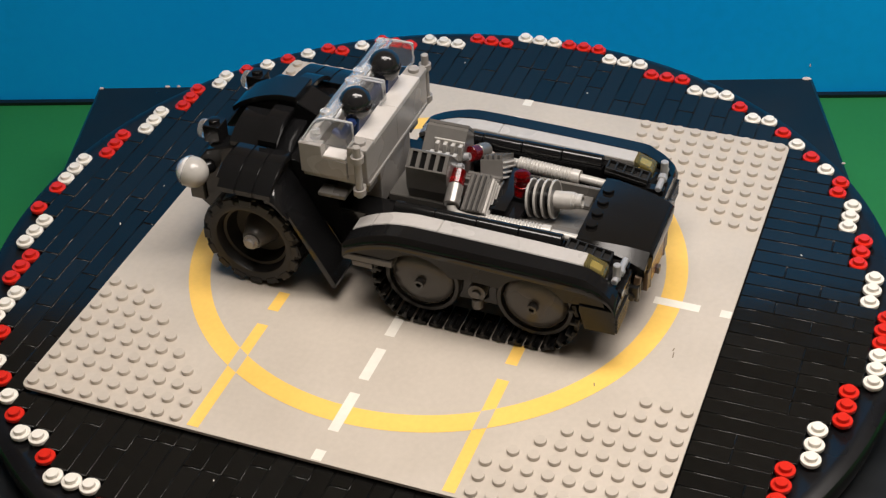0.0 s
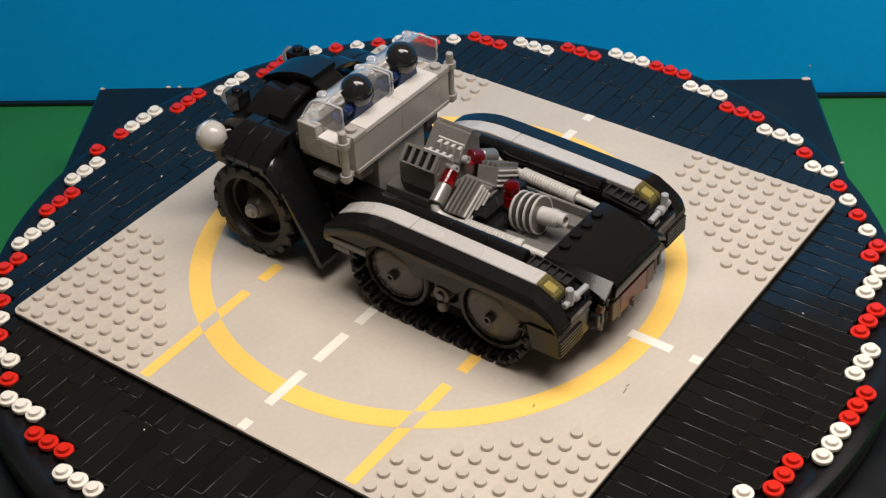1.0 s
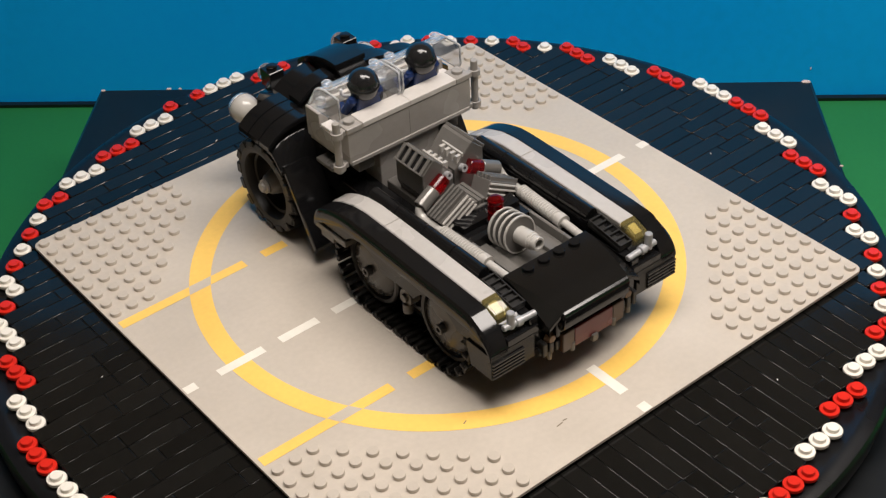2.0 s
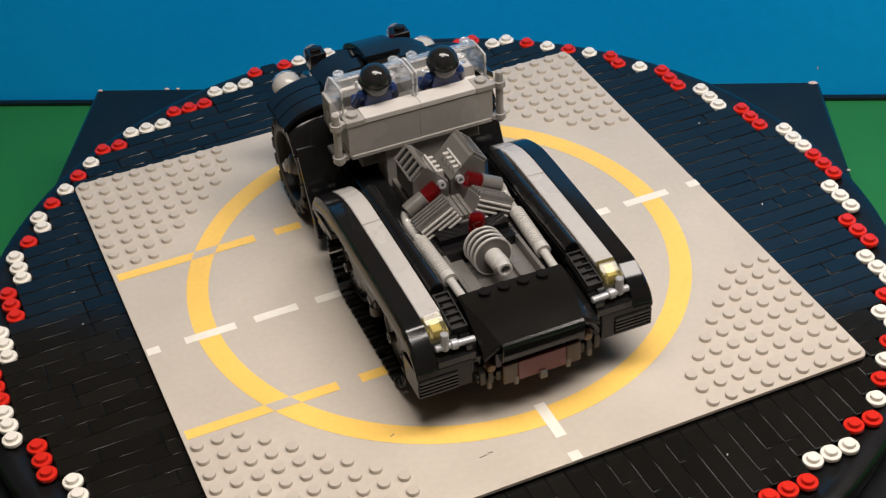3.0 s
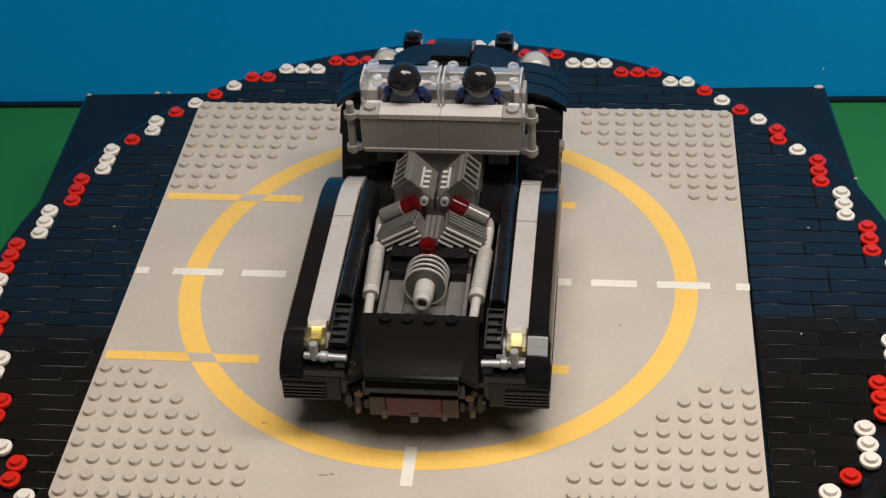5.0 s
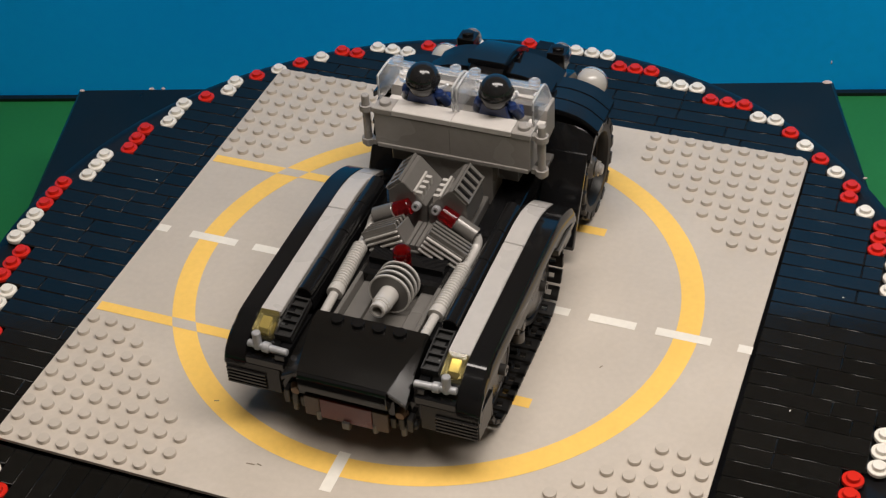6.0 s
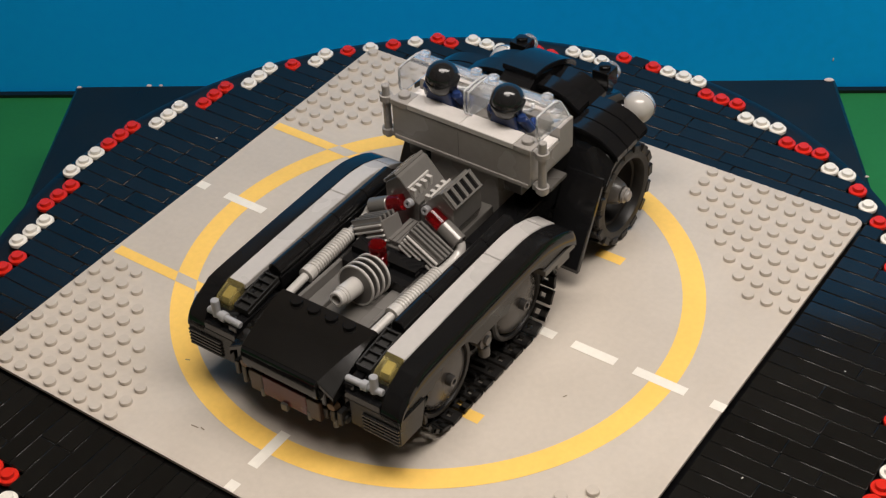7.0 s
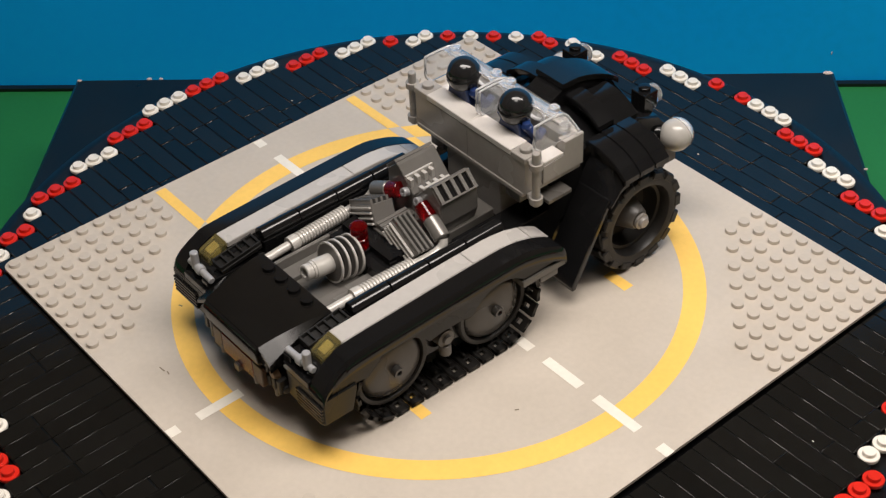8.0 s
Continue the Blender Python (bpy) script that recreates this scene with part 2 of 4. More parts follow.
# ---- turntable with tiles and a ring of round pieces ----
def ring_cells():
    """Cells of the stepped ring as runs: (along, sign of x, sign of y, lengths); a minus joins straight on."""
    legs = [("x", 1, -1, [3, -3, 3, 3, 3, 2, 1, 1, 1, 1]), ("y", 1, -1, [2, 1, 3, 3, 3, 3, -3]),
            ("y", -1, -1, [3, 3, 3, 1, 2, 1, 1, 1, 1]), ("x", -1, -1, [2, 3, 3, 3, 3, -3]),
            ("x", -1, 1, [3, 3, 3, 2, 1, 1, 1, 1]), ("y", -1, 1, [2, 1, 3, 3, 3, 3, -3]),
            ("y", 1, 1, [3, 3, 3, 1, 2, 1, 1, 1, 1]), ("x", 1, 1, [2, 3, 3, 3])]
    x, y, white, cells = -3, 24, True, []
    for way, sx, sy, lengths in legs:
        for n in lengths:
            white = not white
            for k in range(abs(n)):
                straight = k or n < 0
                x += sx if way == "x" or not straight else 0
                y += sy if way == "y" or not straight else 0
                if (x, y) != (-1, 23):           # one red piece has come off
                    cells.append((x, y, white))
    return cells


def turntable():
    t = thing("turntable", "black round turntable with glossy tiles and red-white ring", "turntable")
    grid = pose(0.16 * U, 0.09 * U, 0, 0, 0, 0.446) @ pose(-0.5 * U, 0.5 * U, 0)
    lo = -0.775
    disc = part("disc", lathe(mesh(), [(0, lo), (23.75, lo), (23.85, lo + 0.05), (24.1, lo + 0.06), (24.35, lo), (24.6, lo - 0.1), (24.75, lo - 0.35), (24.7, lo - 1.2), (24.2, lo - 1.5),
                                       (8, lo - 1.55), (7.6, lo - 2.02), (0, lo - 2.02)], shift(0.16, 0.09, 0), 128), DISC_BLACK, t)
    cells = ring_cells()
    shape = [(0, 0), (0.30, 0), (0.33, 0.14), (0.46, 0.18), (0.49, 0.22), (0.49, 0.37), (0.465, 0.40), (0.315, 0.40),
             (0.30, 0.42), (0.30, 0.585), (0.28, 0.61), (0, 0.61)]
    white = finish("round_piece", lathe(mesh(), shape, None, 20), WHITE, True)
    red = finish("round_piece", lathe(mesh(), shape, None, 20), RED, True)
    rnd = random.Random(4)
    for x, y, w in cells:
        m = grid @ pose((x + rnd.uniform(-.02, .02)) * U, (y + rnd.uniform(-.02, .02)) * U, lo * U)
        share("round_piece", white if w else red, t, m)
    # tiles between the ring and the plate
    inside = {}
    for x, y, w in cells:
        a, b = inside.get(y, (x, x))
        inside[y] = (min(a, x), max(b, x))
    ringset = {(x, y) for x, y, w in cells}
    free = {(x, y) for y, (a, b) in inside.items() for x in range(a, b + 1)
            if (x, y) not in ringset and not (-15 <= x <= 16 and -16 <= y <= 15)}
    tiles = {}

    def tile(n):
        if n not in tiles:
            tiles[n] = finish("tile", box(mesh(), -0.497, n - 0.503, -0.497, 0.497, 0, 0.40, 0.05, None, 3), TILE_BLACK, True, U, 50)
        return tiles[n]

    def lay(cell, step, turn):
        n = 0
        want = rnd.choice([2, 3, 4, 4, 4, 6])
        x, y = cell
        while n < want and (x + step[0] * n, y + step[1] * n) in free:
            free.discard((x + step[0] * n, y + step[1] * n))
            n += 1
        m = grid @ pose(x * U, y * U, (lo + rnd.uniform(0, 0.012)) * U, rnd.uniform(-.45, .45), rnd.uniform(-.2, .2), turn + rnd.uniform(-.15, .15))
        share("tile", tile(n), t, m)
    for cell in sorted(free, key=lambda c: (-c[1], c[0])):       # front bay runs outwards, the others sideways
        if cell in free and cell[1] < -16 and abs(cell[0] - 0.5) < 16:
            lay(cell, (0, -1), -90)
    for cell in sorted(free, key=lambda c: (c[1], c[0])):
        if cell in free:
            lay(cell, (1, 0), 0)
    for x, y, w, a in ((-2.5, 18.2, 0.10, 30), (1.5, 17.6, 0.05, 0), (18.4, -3.0, 0.06, 70), (19.5, 5.5, 0.05, 0), (-18.3, 4.1, 0.05, 20), (6.5, -18.4, 0.06, 50)):
        part("lint", box(mesh(), -w, w, -0.025, 0.025, lo + 0.405, lo + 0.43, 0.008, shift(x, y, 0) @ pose(0, 0, 0, 0, 0, a)), WHITE, t, "tiny pale speck of lint")
    return t


on_table(turntable())


# ---- printed plate ----
def baseplate():
    t = thing("baseplate", "light grey square building plate printed with a yellow landing circle", "building plate")
    bm = mesh()
    k, r, out = 16.0, 0.45, []
    for cx, cy, a0 in ((1, 1, 0), (-1, 1, 90), (-1, -1, 180), (1, -1, 270)):
        for i in range(7):
            a = radians(a0 + 15 * i)
            out.append((cx * (k - r) + r * math.cos(a), cy * (k - r) + r * math.sin(a)))
    prism(bm, out, -0.17, 0.0, "z", 0.02)
    sheet = part("sheet", bm, PLATE_GREY, t, smooth=False)
    # feet that hold the plate over the tiles
    for x in (-12, 12):
        for y in (-12, 12):
            part("foot", box(mesh(), x - 1.9, x + 1.9, y - 1.9, y + 1.9, -0.775, -0.171, 0.03), DARK_GREY, t)
    stud = finish("stud", lathe(mesh(), [(0.30, 0), (0.30, 0.175), (0.285, 0.20), (0, 0.20)], None, 20), PLATE_GREY, True)
    for sx in (-1, 1):
        for sy in (-1, 1):
            for j in range(9):
                for i in range(9 if j < 3 else 11 - j):
                    share("stud", stud, t, shift(sx * (15.5 - i) * U, sy * (15.5 - j) * U, 0))
    ox, oy, h = 0.06, -0.01, 0.012

    def flat(name, pts, mat, lift=1.0):
        b = mesh()
        b.faces.new([b.verts.new((x, y, h * lift)) for x, y in pts])
        part(name, b, mat, t, smooth=False)

    def band(name, r0, r1, a0, a1, mat):
        b = mesh()
        n = max(2, int(abs(a1 - a0) / 2))
        rows = [[b.verts.new((ox + r * math.cos(radians(a0 + (a1 - a0) * i / n)), oy + r * math.sin(radians(a0 + (a1 - a0) * i / n)), h))
                 for r in (r0, r1)] for i in range(n + 1)]
        for p, q in zip(rows, rows[1:]):
            b.faces.new((p[0], p[1], q[1], q[0]))
        part(name, b, mat, t, smooth=False)
    for a in range(0, 360, 90):
        band("circle_mark", 12.22, 13.37, a + 1.1, a + 88.9, YELLOW_PRINT)
    for s in (-1, 1):
        y0, y1 = oy + s * 6.2, oy + s * 6.82
        for e in (-1, 1):
            x = lambda v: ox + e * v
            if e < 0:
                flat("yellow_line", [(x(8.15), y0), (x(15.85), y0), (x(15.85), y1), (x(8.15), y1)], YELLOW_PRINT, 1.4)
                lo, hi = (math.sqrt(12.22**2 - v * v) for v in (6.2, 6.82)), (math.sqrt(13.37**2 - v * v) for v in (6.2, 6.82))
                (a0, a1), (b0, b1) = lo, hi
                flat("crossing", [(x(a0), y0), (x(b0), y0), (x(b1), y1), (x(a1), y1)], PLATE_GREY, 2.0)
            flat("yellow_dash", [(x(5.5), y0), (x(7.0), y0), (x(7.0), y1), (x(5.5), y1)], YELLOW_PRINT)
        for a, b_ in ((5.4, 6.95), (7.95, 10.3), (11.3, 14.0), (15.3, 15.98)):
            flat("white_dash", [(ox + s * a, oy - 0.27), (ox + s * b_, oy - 0.27), (ox + s * b_, oy + 0.27), (ox + s * a, oy + 0.27)], WHITE_PRINT, 1.6)
    for a, b_ in ((11.95, 14.35), (15.4, 15.98)):
        flat("white_dash", [(ox - 0.28, oy - a), (ox + 0.28, oy - a), (ox + 0.28, -b_), (ox - 0.28, -b_)], WHITE_PRINT, 1.6)
    for x, y, w, a in ((-7.0, -10.8, 0.12, 20), (-3.75, -13.9, 0.2, 5), (-3.35, -13.82, 0.12, -10), (9.5, -3.2, 0.1, 60)):
        b = mesh()
        box(b, -w, w, -0.03, 0.03, 0.008, 0.022, 0.006, shift(x, y, 0) @ pose(0, 0, 0, 0, 0, a))
        part("smudge", b, GRIME, t, "small dark smudge")
    return t


on_table(baseplate())


# ---- the toy vehicle; x across, y towards its nose, z up, in studs ----
def smooth_line(pts, n=4):
    """Points glided through the given ones."""
    out = []
    for i in range(len(pts) - 1):
        p0, p1, p2, p3 = (Vector(pts[min(max(k, 0), len(pts) - 1)]) for k in (i - 1, i, i + 1, i + 2))
        for k in range(n):
            t = k / n
            out.append(tuple(0.5 * (2 * p1 + (p2 - p0) * t + (2 * p0 - 5 * p1 + 4 * p2 - p3) * t * t + (3 * p1 - p0 - 3 * p2 + p3) * t**3)))
    return out + [tuple(pts[-1])]


def skin(bm, rows, thick, soft=0.03):
    """A bent sheet through rows of points, with a thickness straight down from it."""
    a = [[bm.verts.new(p) for p in r] for r in rows]
    b = [[bm.verts.new((p[0], p[1], p[2] - thick)) for p in r] for r in rows]
    n, k = len(rows), len(rows[0])
    for i in range(n - 1):
        for j in range(k - 1):
            bm.faces.new((a[i][j], a[i + 1][j], a[i + 1][j + 1], a[i][j + 1]))
            bm.faces.new((b[i][j], b[i][j + 1], b[i + 1][j + 1], b[i + 1][j]))
    for i in range(n - 1):
        for j in (0, k - 1):
            bm.faces.new((a[i][j], b[i][j], b[i + 1][j], a[i + 1][j]))
    for j in range(k - 1):
        for i in (0, n - 1):
            bm.faces.new((a[i][j], a[i][j + 1], b[i][j + 1], b[i][j]))
    if soft:
        bm.normal_update()
        bmesh.ops.recalc_face_normals(bm, faces=bm.faces)
        rim = [e for e in bm.edges if len(e.link_faces) == 2 and e.calc_face_angle(0) > radians(60)]
        bmesh.ops.bevel(bm, geom=rim, offset=soft, segments=2, affect="EDGES")
    return bm


def sweep(bm, pts, r, seg=14):
    """A round tube along a line of points, closed at both ends."""
    pts = [Vector(p) for p in pts]
    rings = []
    for i, p in enumerate(pts):
        d = (pts[min(i + 1, len(pts) - 1)] - pts[max(i - 1, 0)]).normalized()
        u = d.cross(Vector((0, 0, 1))).normalized()
        v = u.cross(d)
        rings.append([bm.verts.new(p + r * (u * math.cos(2 * math.pi * k / seg) + v * math.sin(2 * math.pi * k / seg))) for k in range(seg)])
    for a, b in zip(rings, rings[1:]):
        for k in range(seg):
            bm.faces.new((a[k], a[(k + 1) % seg], b[(k + 1) % seg], b[k]))
    bm.faces.new(rings[0])
    bm.faces.new(rings[-1])
    bmesh.ops.recalc_face_normals(bm, faces=bm.faces)
    return bm


def arc_pts(cy, cz, r, a0, a1, n):
    return [(cy + r * math.cos(radians(a0 + (a1 - a0) * i / n)), cz + r * math.sin(radians(a0 + (a1 - a0) * i / n))) for i in range(n + 1)]


TOP = [(2.5, 4.28), (2.3, 4.5), (1.9, 4.74), (1.25, 5.04), (0.3, 5.34), (-0.8, 5.49), (-3.75, 5.45), (-6.5, 5.38), (-9.75, 5.27)]
AXLES = (-1.5, -7.45)


def top_z(y):
    pts = TOP[::-1]
    return float(np.interp(y, [p[0] for p in pts], [p[1] for p in pts]))


def stripe_piece(bm, y0, y1, x0=4.0, x1=4.98, n=8):
    ys = [y0 + (y1 - y0) * i / n for i in range(n + 1)]
    return skin(bm, [[(x0, y, top_z(y) + 0.06), (x1, y, top_z(y) + 0.03)] for y in ys], 0.3)


def pod(t):
    """Track housings on both sides with stripe, shell, side skirt, lamp, lever and grilles."""
    for s in (1, -1):
        pd = new("track_housing")
        pd.parent = t

        def put(name, make, mat, label="", smooth=True, parent=None, sharp=35):
            bm = mesh()
            make(bm)
            if s < 0:
                bmesh.ops.scale(bm, vec=(-1, 1, 1), verts=bm.verts)
            return part(name, bm, mat, parent or pd, label, smooth, sharp=sharp)
        full = TOP + [(-10.4, 5.06), (-11.0, 4.72), (-11.5, 4.22), (-11.72, 3.7)]
        line = smooth_line(full, 3)

        def shell(bm):
            rows = []
            for y, z in line:
                k = 1.0 if y > -10 else max(0.35, 1 - 0.5 * (-10 - y))
                rows.append([(5.0, y, z + 0.01), (5.4, y, z + 0.0 * k), (5.9, y, z - 0.03 * k), (6.03, y, z - 0.28 * k), (6.09, y, z - 0.62 * k)])
            skin(bm, rows, 0.22)
        put("shell", shell, BLACK, "glossy black curved shell", sharp=22)

        def side(bm):
            out = [(y, z - 0.55) for y, z in line if y > -11.1]
            low = [(-11.2, 3.72)] + arc_pts(AXLES[1], 2.5, 1.98, 148, 30, 10) + [(-5.0, 3.6), (-3.95, 3.6)] + arc_pts(AXLES[0], 2.5, 1.98, 150, 35, 9) + [(0.4, 3.7), (0.9, 3.48), (2.42, 3.43)]
            prism(bm, out + low, 5.55, 5.93, "x", 0.02)
        put("side_skirt", side, MATT_BLACK, "", False)
        put("skirt_plate", lambda bm: [box(bm, 4.2, 6.04, -0.2 + 0.0, 2.45, 3.42, 3.78), box(bm, 4.3, 6.0, 0.9, 2.0, 3.05, 3.40)], DARK_GREY, "dark grey front bracket")
        put("rear_block", lambda bm: (prism(bm, [(-11.72, 3.7), (-9.9, 3.7), (-9.9, 3.4), (-10.2, 2.28), (-11.72, 2.28)], 3.35, 6.04, "x", 0.03)), MATT_BLACK, "black rear block")
        for k in range(5):
            put("grille_rib", lambda bm: box(bm, 4.05, 6.0, -11.83, -11.7, 2.36 + 0.2 * k, 2.48 + 0.2 * k, 0.02), DEEP_GREY)
        put("inner_wall", lambda bm: prism(bm, [(y, z - 0.28) for y, z in smooth_line(TOP, 2)] + [(-11.2, 4.3), (-11.6, 3.7), (-11.4, 2.6), (-10.2, 1.6), (1.2, 1.6), (2.3, 3.0)], 3.6, 4.98, "x", 0.03), BLACK)
        for a, b in ((2.3, 1.2), (1.18, -2.3), (-2.32, -9.75)):
            put("stripe", lambda bm: stripe_piece(bm, a, b), STRIPE_GREY, "pale grey smooth stripe", sharp=18)

        def lamp_block(bm):
            prism(bm, [(-9.78, 5.36), (-9.78, 4.7), (-10.8, 4.4), (-10.8, 4.86), (-10.68, 5.0)], 4.02, 4.97, "x", 0.05)
        put("tail_lamp", lamp_block, AMBER_CLEAR, "clear yellow lamp block")
        put("lamp_core", lambda bm: prism(bm, [(-10.0, 4.55), (-10.0, 5.14), (-10.55, 4.92), (-10.55, 4.55)], 4.25, 4.76, "x", 0.04), LAMP_CORE, "yellow square lamp core")
        put("lamp_seat", lambda bm: box(bm, 4.02, 4.97, -10.8, -9.7, 4.15, 4.38, 0.02), WHITE)
        put("cover_pad", lambda bm: [rod(bm, (3.52, 0.5 - 2.2 * k, 5.3), (3.52, 0.5 - 2.2 * k - 2.17, 5.28), 0.38, 16) for k in range(4)], BLACK, "black half-round bar")
        put("pad_seat", lambda bm: box(bm, 3.12, 3.98, -8.3, 0.6, 4.4, 5.1, 0.03), BLACK)

        def slope_grille(bm):
            m = shift(3.48, -8.5, 5.3) @ pose(0, 0, 0, 9)
            box(bm, -0.42, 0.42, -2.3, 0, -0.42, -0.2, 0.02, m)
            for x in (-0.4, 0.34):
                box(bm, x, x + 0.07, -2.3, 0, -0.2, 0.02, 0.01, m)
            for k in range(6):
                box(bm, -0.35, 0.35, -2.3 + k * 0.44, -2.3 + k * 0.44 + 0.1, -0.2, 0.0, 0.01, m)
        put("air_grille", slope_grille, BLACK_RIM, "black slatted grille", False)
        lever = put("lever", lambda bm: rod(bm, (3.0, -11.35, 4.55), (4.95, -11.3, 4.6), 0.17), SILVER, "silver tap lever")
        put("lever_stub", lambda bm: rod(bm, (4.47, -11.3, 4.4), (4.47, -11.3, 5.36), 0.2), SILVER, parent=lever)
        put("lever_collar", lambda bm: rod(bm, (3.85, -11.34, 4.58), (4.2, -11.32, 4.59), 0.25), SILVER, parent=lever)
        put("rear_step", lambda bm: [box(bm, 3.1, 4.98, -11.72, -10.8, 3.72, 4.12, 0.03), box(bm, 3.05, 3.55, -11.6, -8.6, 3.4, 4.5, 0.03)], BLACK)

        # running gear
        tr = new("track")
        tr.parent = t
        R_, zc, (yb, yf) = 2.3, 2.52, (AXLES[1], AXLES[0])
        straight, half = yf - yb, math.pi * R_
        total, n = 2 * straight + 2 * half, 31
        link = mesh()
        for x in (-0.84, -0.18, 0.48):
            box(link, x, x + 0.36, -0.36, 0.36, -0.14, 0.06, 0.02)
        for y in (-0.36, 0.13):
            box(link, -0.84, 0.84, y, y + 0.23, -0.16, 0.06, 0.02)
        box(link, -0.9, 0.1, -0.1, 0.06, -0.05, 0.30, 0.03)
        me = finish("link", link, RUBBER, False)
        for i in range(n):
            d = i / n * total
            if d < straight:
                y, z, a = yb + d, zc - R_, 0
            elif d < straight + half:
                a = (d - straight) / R_
                y, z = yf + R_ * math.sin(a), zc - R_ * math.cos(a)
            elif d < 2 * straight + half:
                a, y, z = math.pi, yf - (d - straight - half), zc + R_
            else:
                a = math.pi + (d - 2 * straight - half) / R_
                y, z = yb + R_ * math.sin(a), zc - R_ * math.cos(a)
            if z > 3.7:
                continue                     # hidden inside the housing
            share("link", me, tr, Matrix.Translation((s * 5.1 * U, y * U, z * U)) @ pose(0, 0, 0, math.degrees(a)))
        for y in AXLES:
            face = [(0, 0.30), (0.12, 0.30), (0.14, 0.48), (0.26, 0.48), (0.28, 0.16), (1.0, 0.13), (1.4, 0.03), (1.62, -0.1), (1.7, -0.26), (1.7, -0.9), (0, -0.9)]
            put("road_wheel", lambda bm: lathe(bm, face, shift(5.35, y, 2.52) @ pose(0, 0, 0, 0, 90, 0), 40), DISH_GREY, "grey dished road wheel", parent=tr)
            put("wheel_band", lambda bm: lathe(bm, [(1.71, -0.25), (1.78, -0.04), (1.96, -0.02), (2.04, -0.12), (2.04, -0.85), (1.71, -0.85)], shift(5.35, y, 2.52) @ pose(0, 0, 0, 0, 90, 0), 40), BLACK_RIM, parent=tr)
        put("roller", lambda bm: (lathe(bm, [(0, 0.35), (0.22, 0.35), (0.25, 0.2), (0.46, 0.18), (0.48, -0.4), (0, -0.4)], shift(5.35, -4.5, 2.58) @ pose(0, 0, 0, 0, 90, 0), 16),
                                  rod(bm, (5.4, -4.5, 2.2), (5.4, -4.5, 1.6), 0.3)), MID_GREY_DARK, "small grey roller", parent=tr)


DISH_GREY = material("worn_dish_plastic", (0.066, 0.062, 0.058), 0.25, blotch=0.15, metal=0.2)
DEEP_GREY = material("very_dark_grey_plastic", (0.018, 0.017, 0.016), 0.24)
STRIPE_GREY = material("stripe_grey_plastic", (0.43, 0.41, 0.39), 0.28)
MID_GREY_DARK = material("worn_grey_plastic", (0.105, 0.098, 0.09), 0.32, blotch=0.12)


def front_wheel(t, s):
    w = new("front_wheel")
    w.parent = t
    m = shift(s * 4.72, 7.92, 2.8) @ pose(0, 0, 0, 0, 90 * s, 0)
    tyre = mesh()
    lathe(tyre, [(2.0, -0.86), (2.2, -0.96), (2.5, -0.94), (2.66, -0.74), (2.7, 0), (2.66, 0.74), (2.5, 0.94), (2.22, 0.98), (2.0, 0.92), (1.9, 0.7), (1.86, -0.5), (2.0, -0.86)], m, 56)
    part("tyre", tyre, RUBBER, w, "black ribbed rubber tyre")
    lug = mesh()
    box(lug, 2.6, 2.77, -0.36, 0.36, 0.0, 0.9, 0.05, pose(0, 0, 0, 14))
    box(lug, 2.3, 2.73, -0.33, 0.36, 0.74, 1.01, 0.06)
    me = finish("tread_lug", lug, RUBBER, False)
    mm = Matrix.Translation(m.translation * U) @ m.to_3x3().to_4x4()
    for k in range(16):
        for side in (0, 180):
            share("tread_lug", me, w, mm @ pose(0, 0, 0, side, 0, 0) @ pose(0, 0, 0, 0, 0, 22.5 * (k + (0.5 if side else 0))))
    part("rim", lathe(mesh(), [(0, -0.5), (1.0, -0.5), (1.5, -0.42), (1.68, -0.1), (1.7, 0.35), (1.85, 0.4), (1.85, -0.78), (0, -0.78)], m, 40), RUBBER, w, "dark wheel rim")
    part("hub", lathe(mesh(), [(0, 0.8), (0.48, 0.8), (0.58, 0.68), (0.8, 0.0), (0.95, -0.45), (0, -0.45)], m, 28), MID_GREY_DARK, w, "grey hub cone")
    part("axle_cap", lathe(mesh(), [(0, 1.2), (0.25, 1.2), (0.3, 1.13), (0.3, 1.02), (0.42, 1.0), (0.42, 0.86), (0, 0.86)], m, 12), MID_GREY, w, "light grey axle cap")


BLACK_RIM = material("worn_black_plastic", (0.011, 0.0105, 0.010), 0.4)


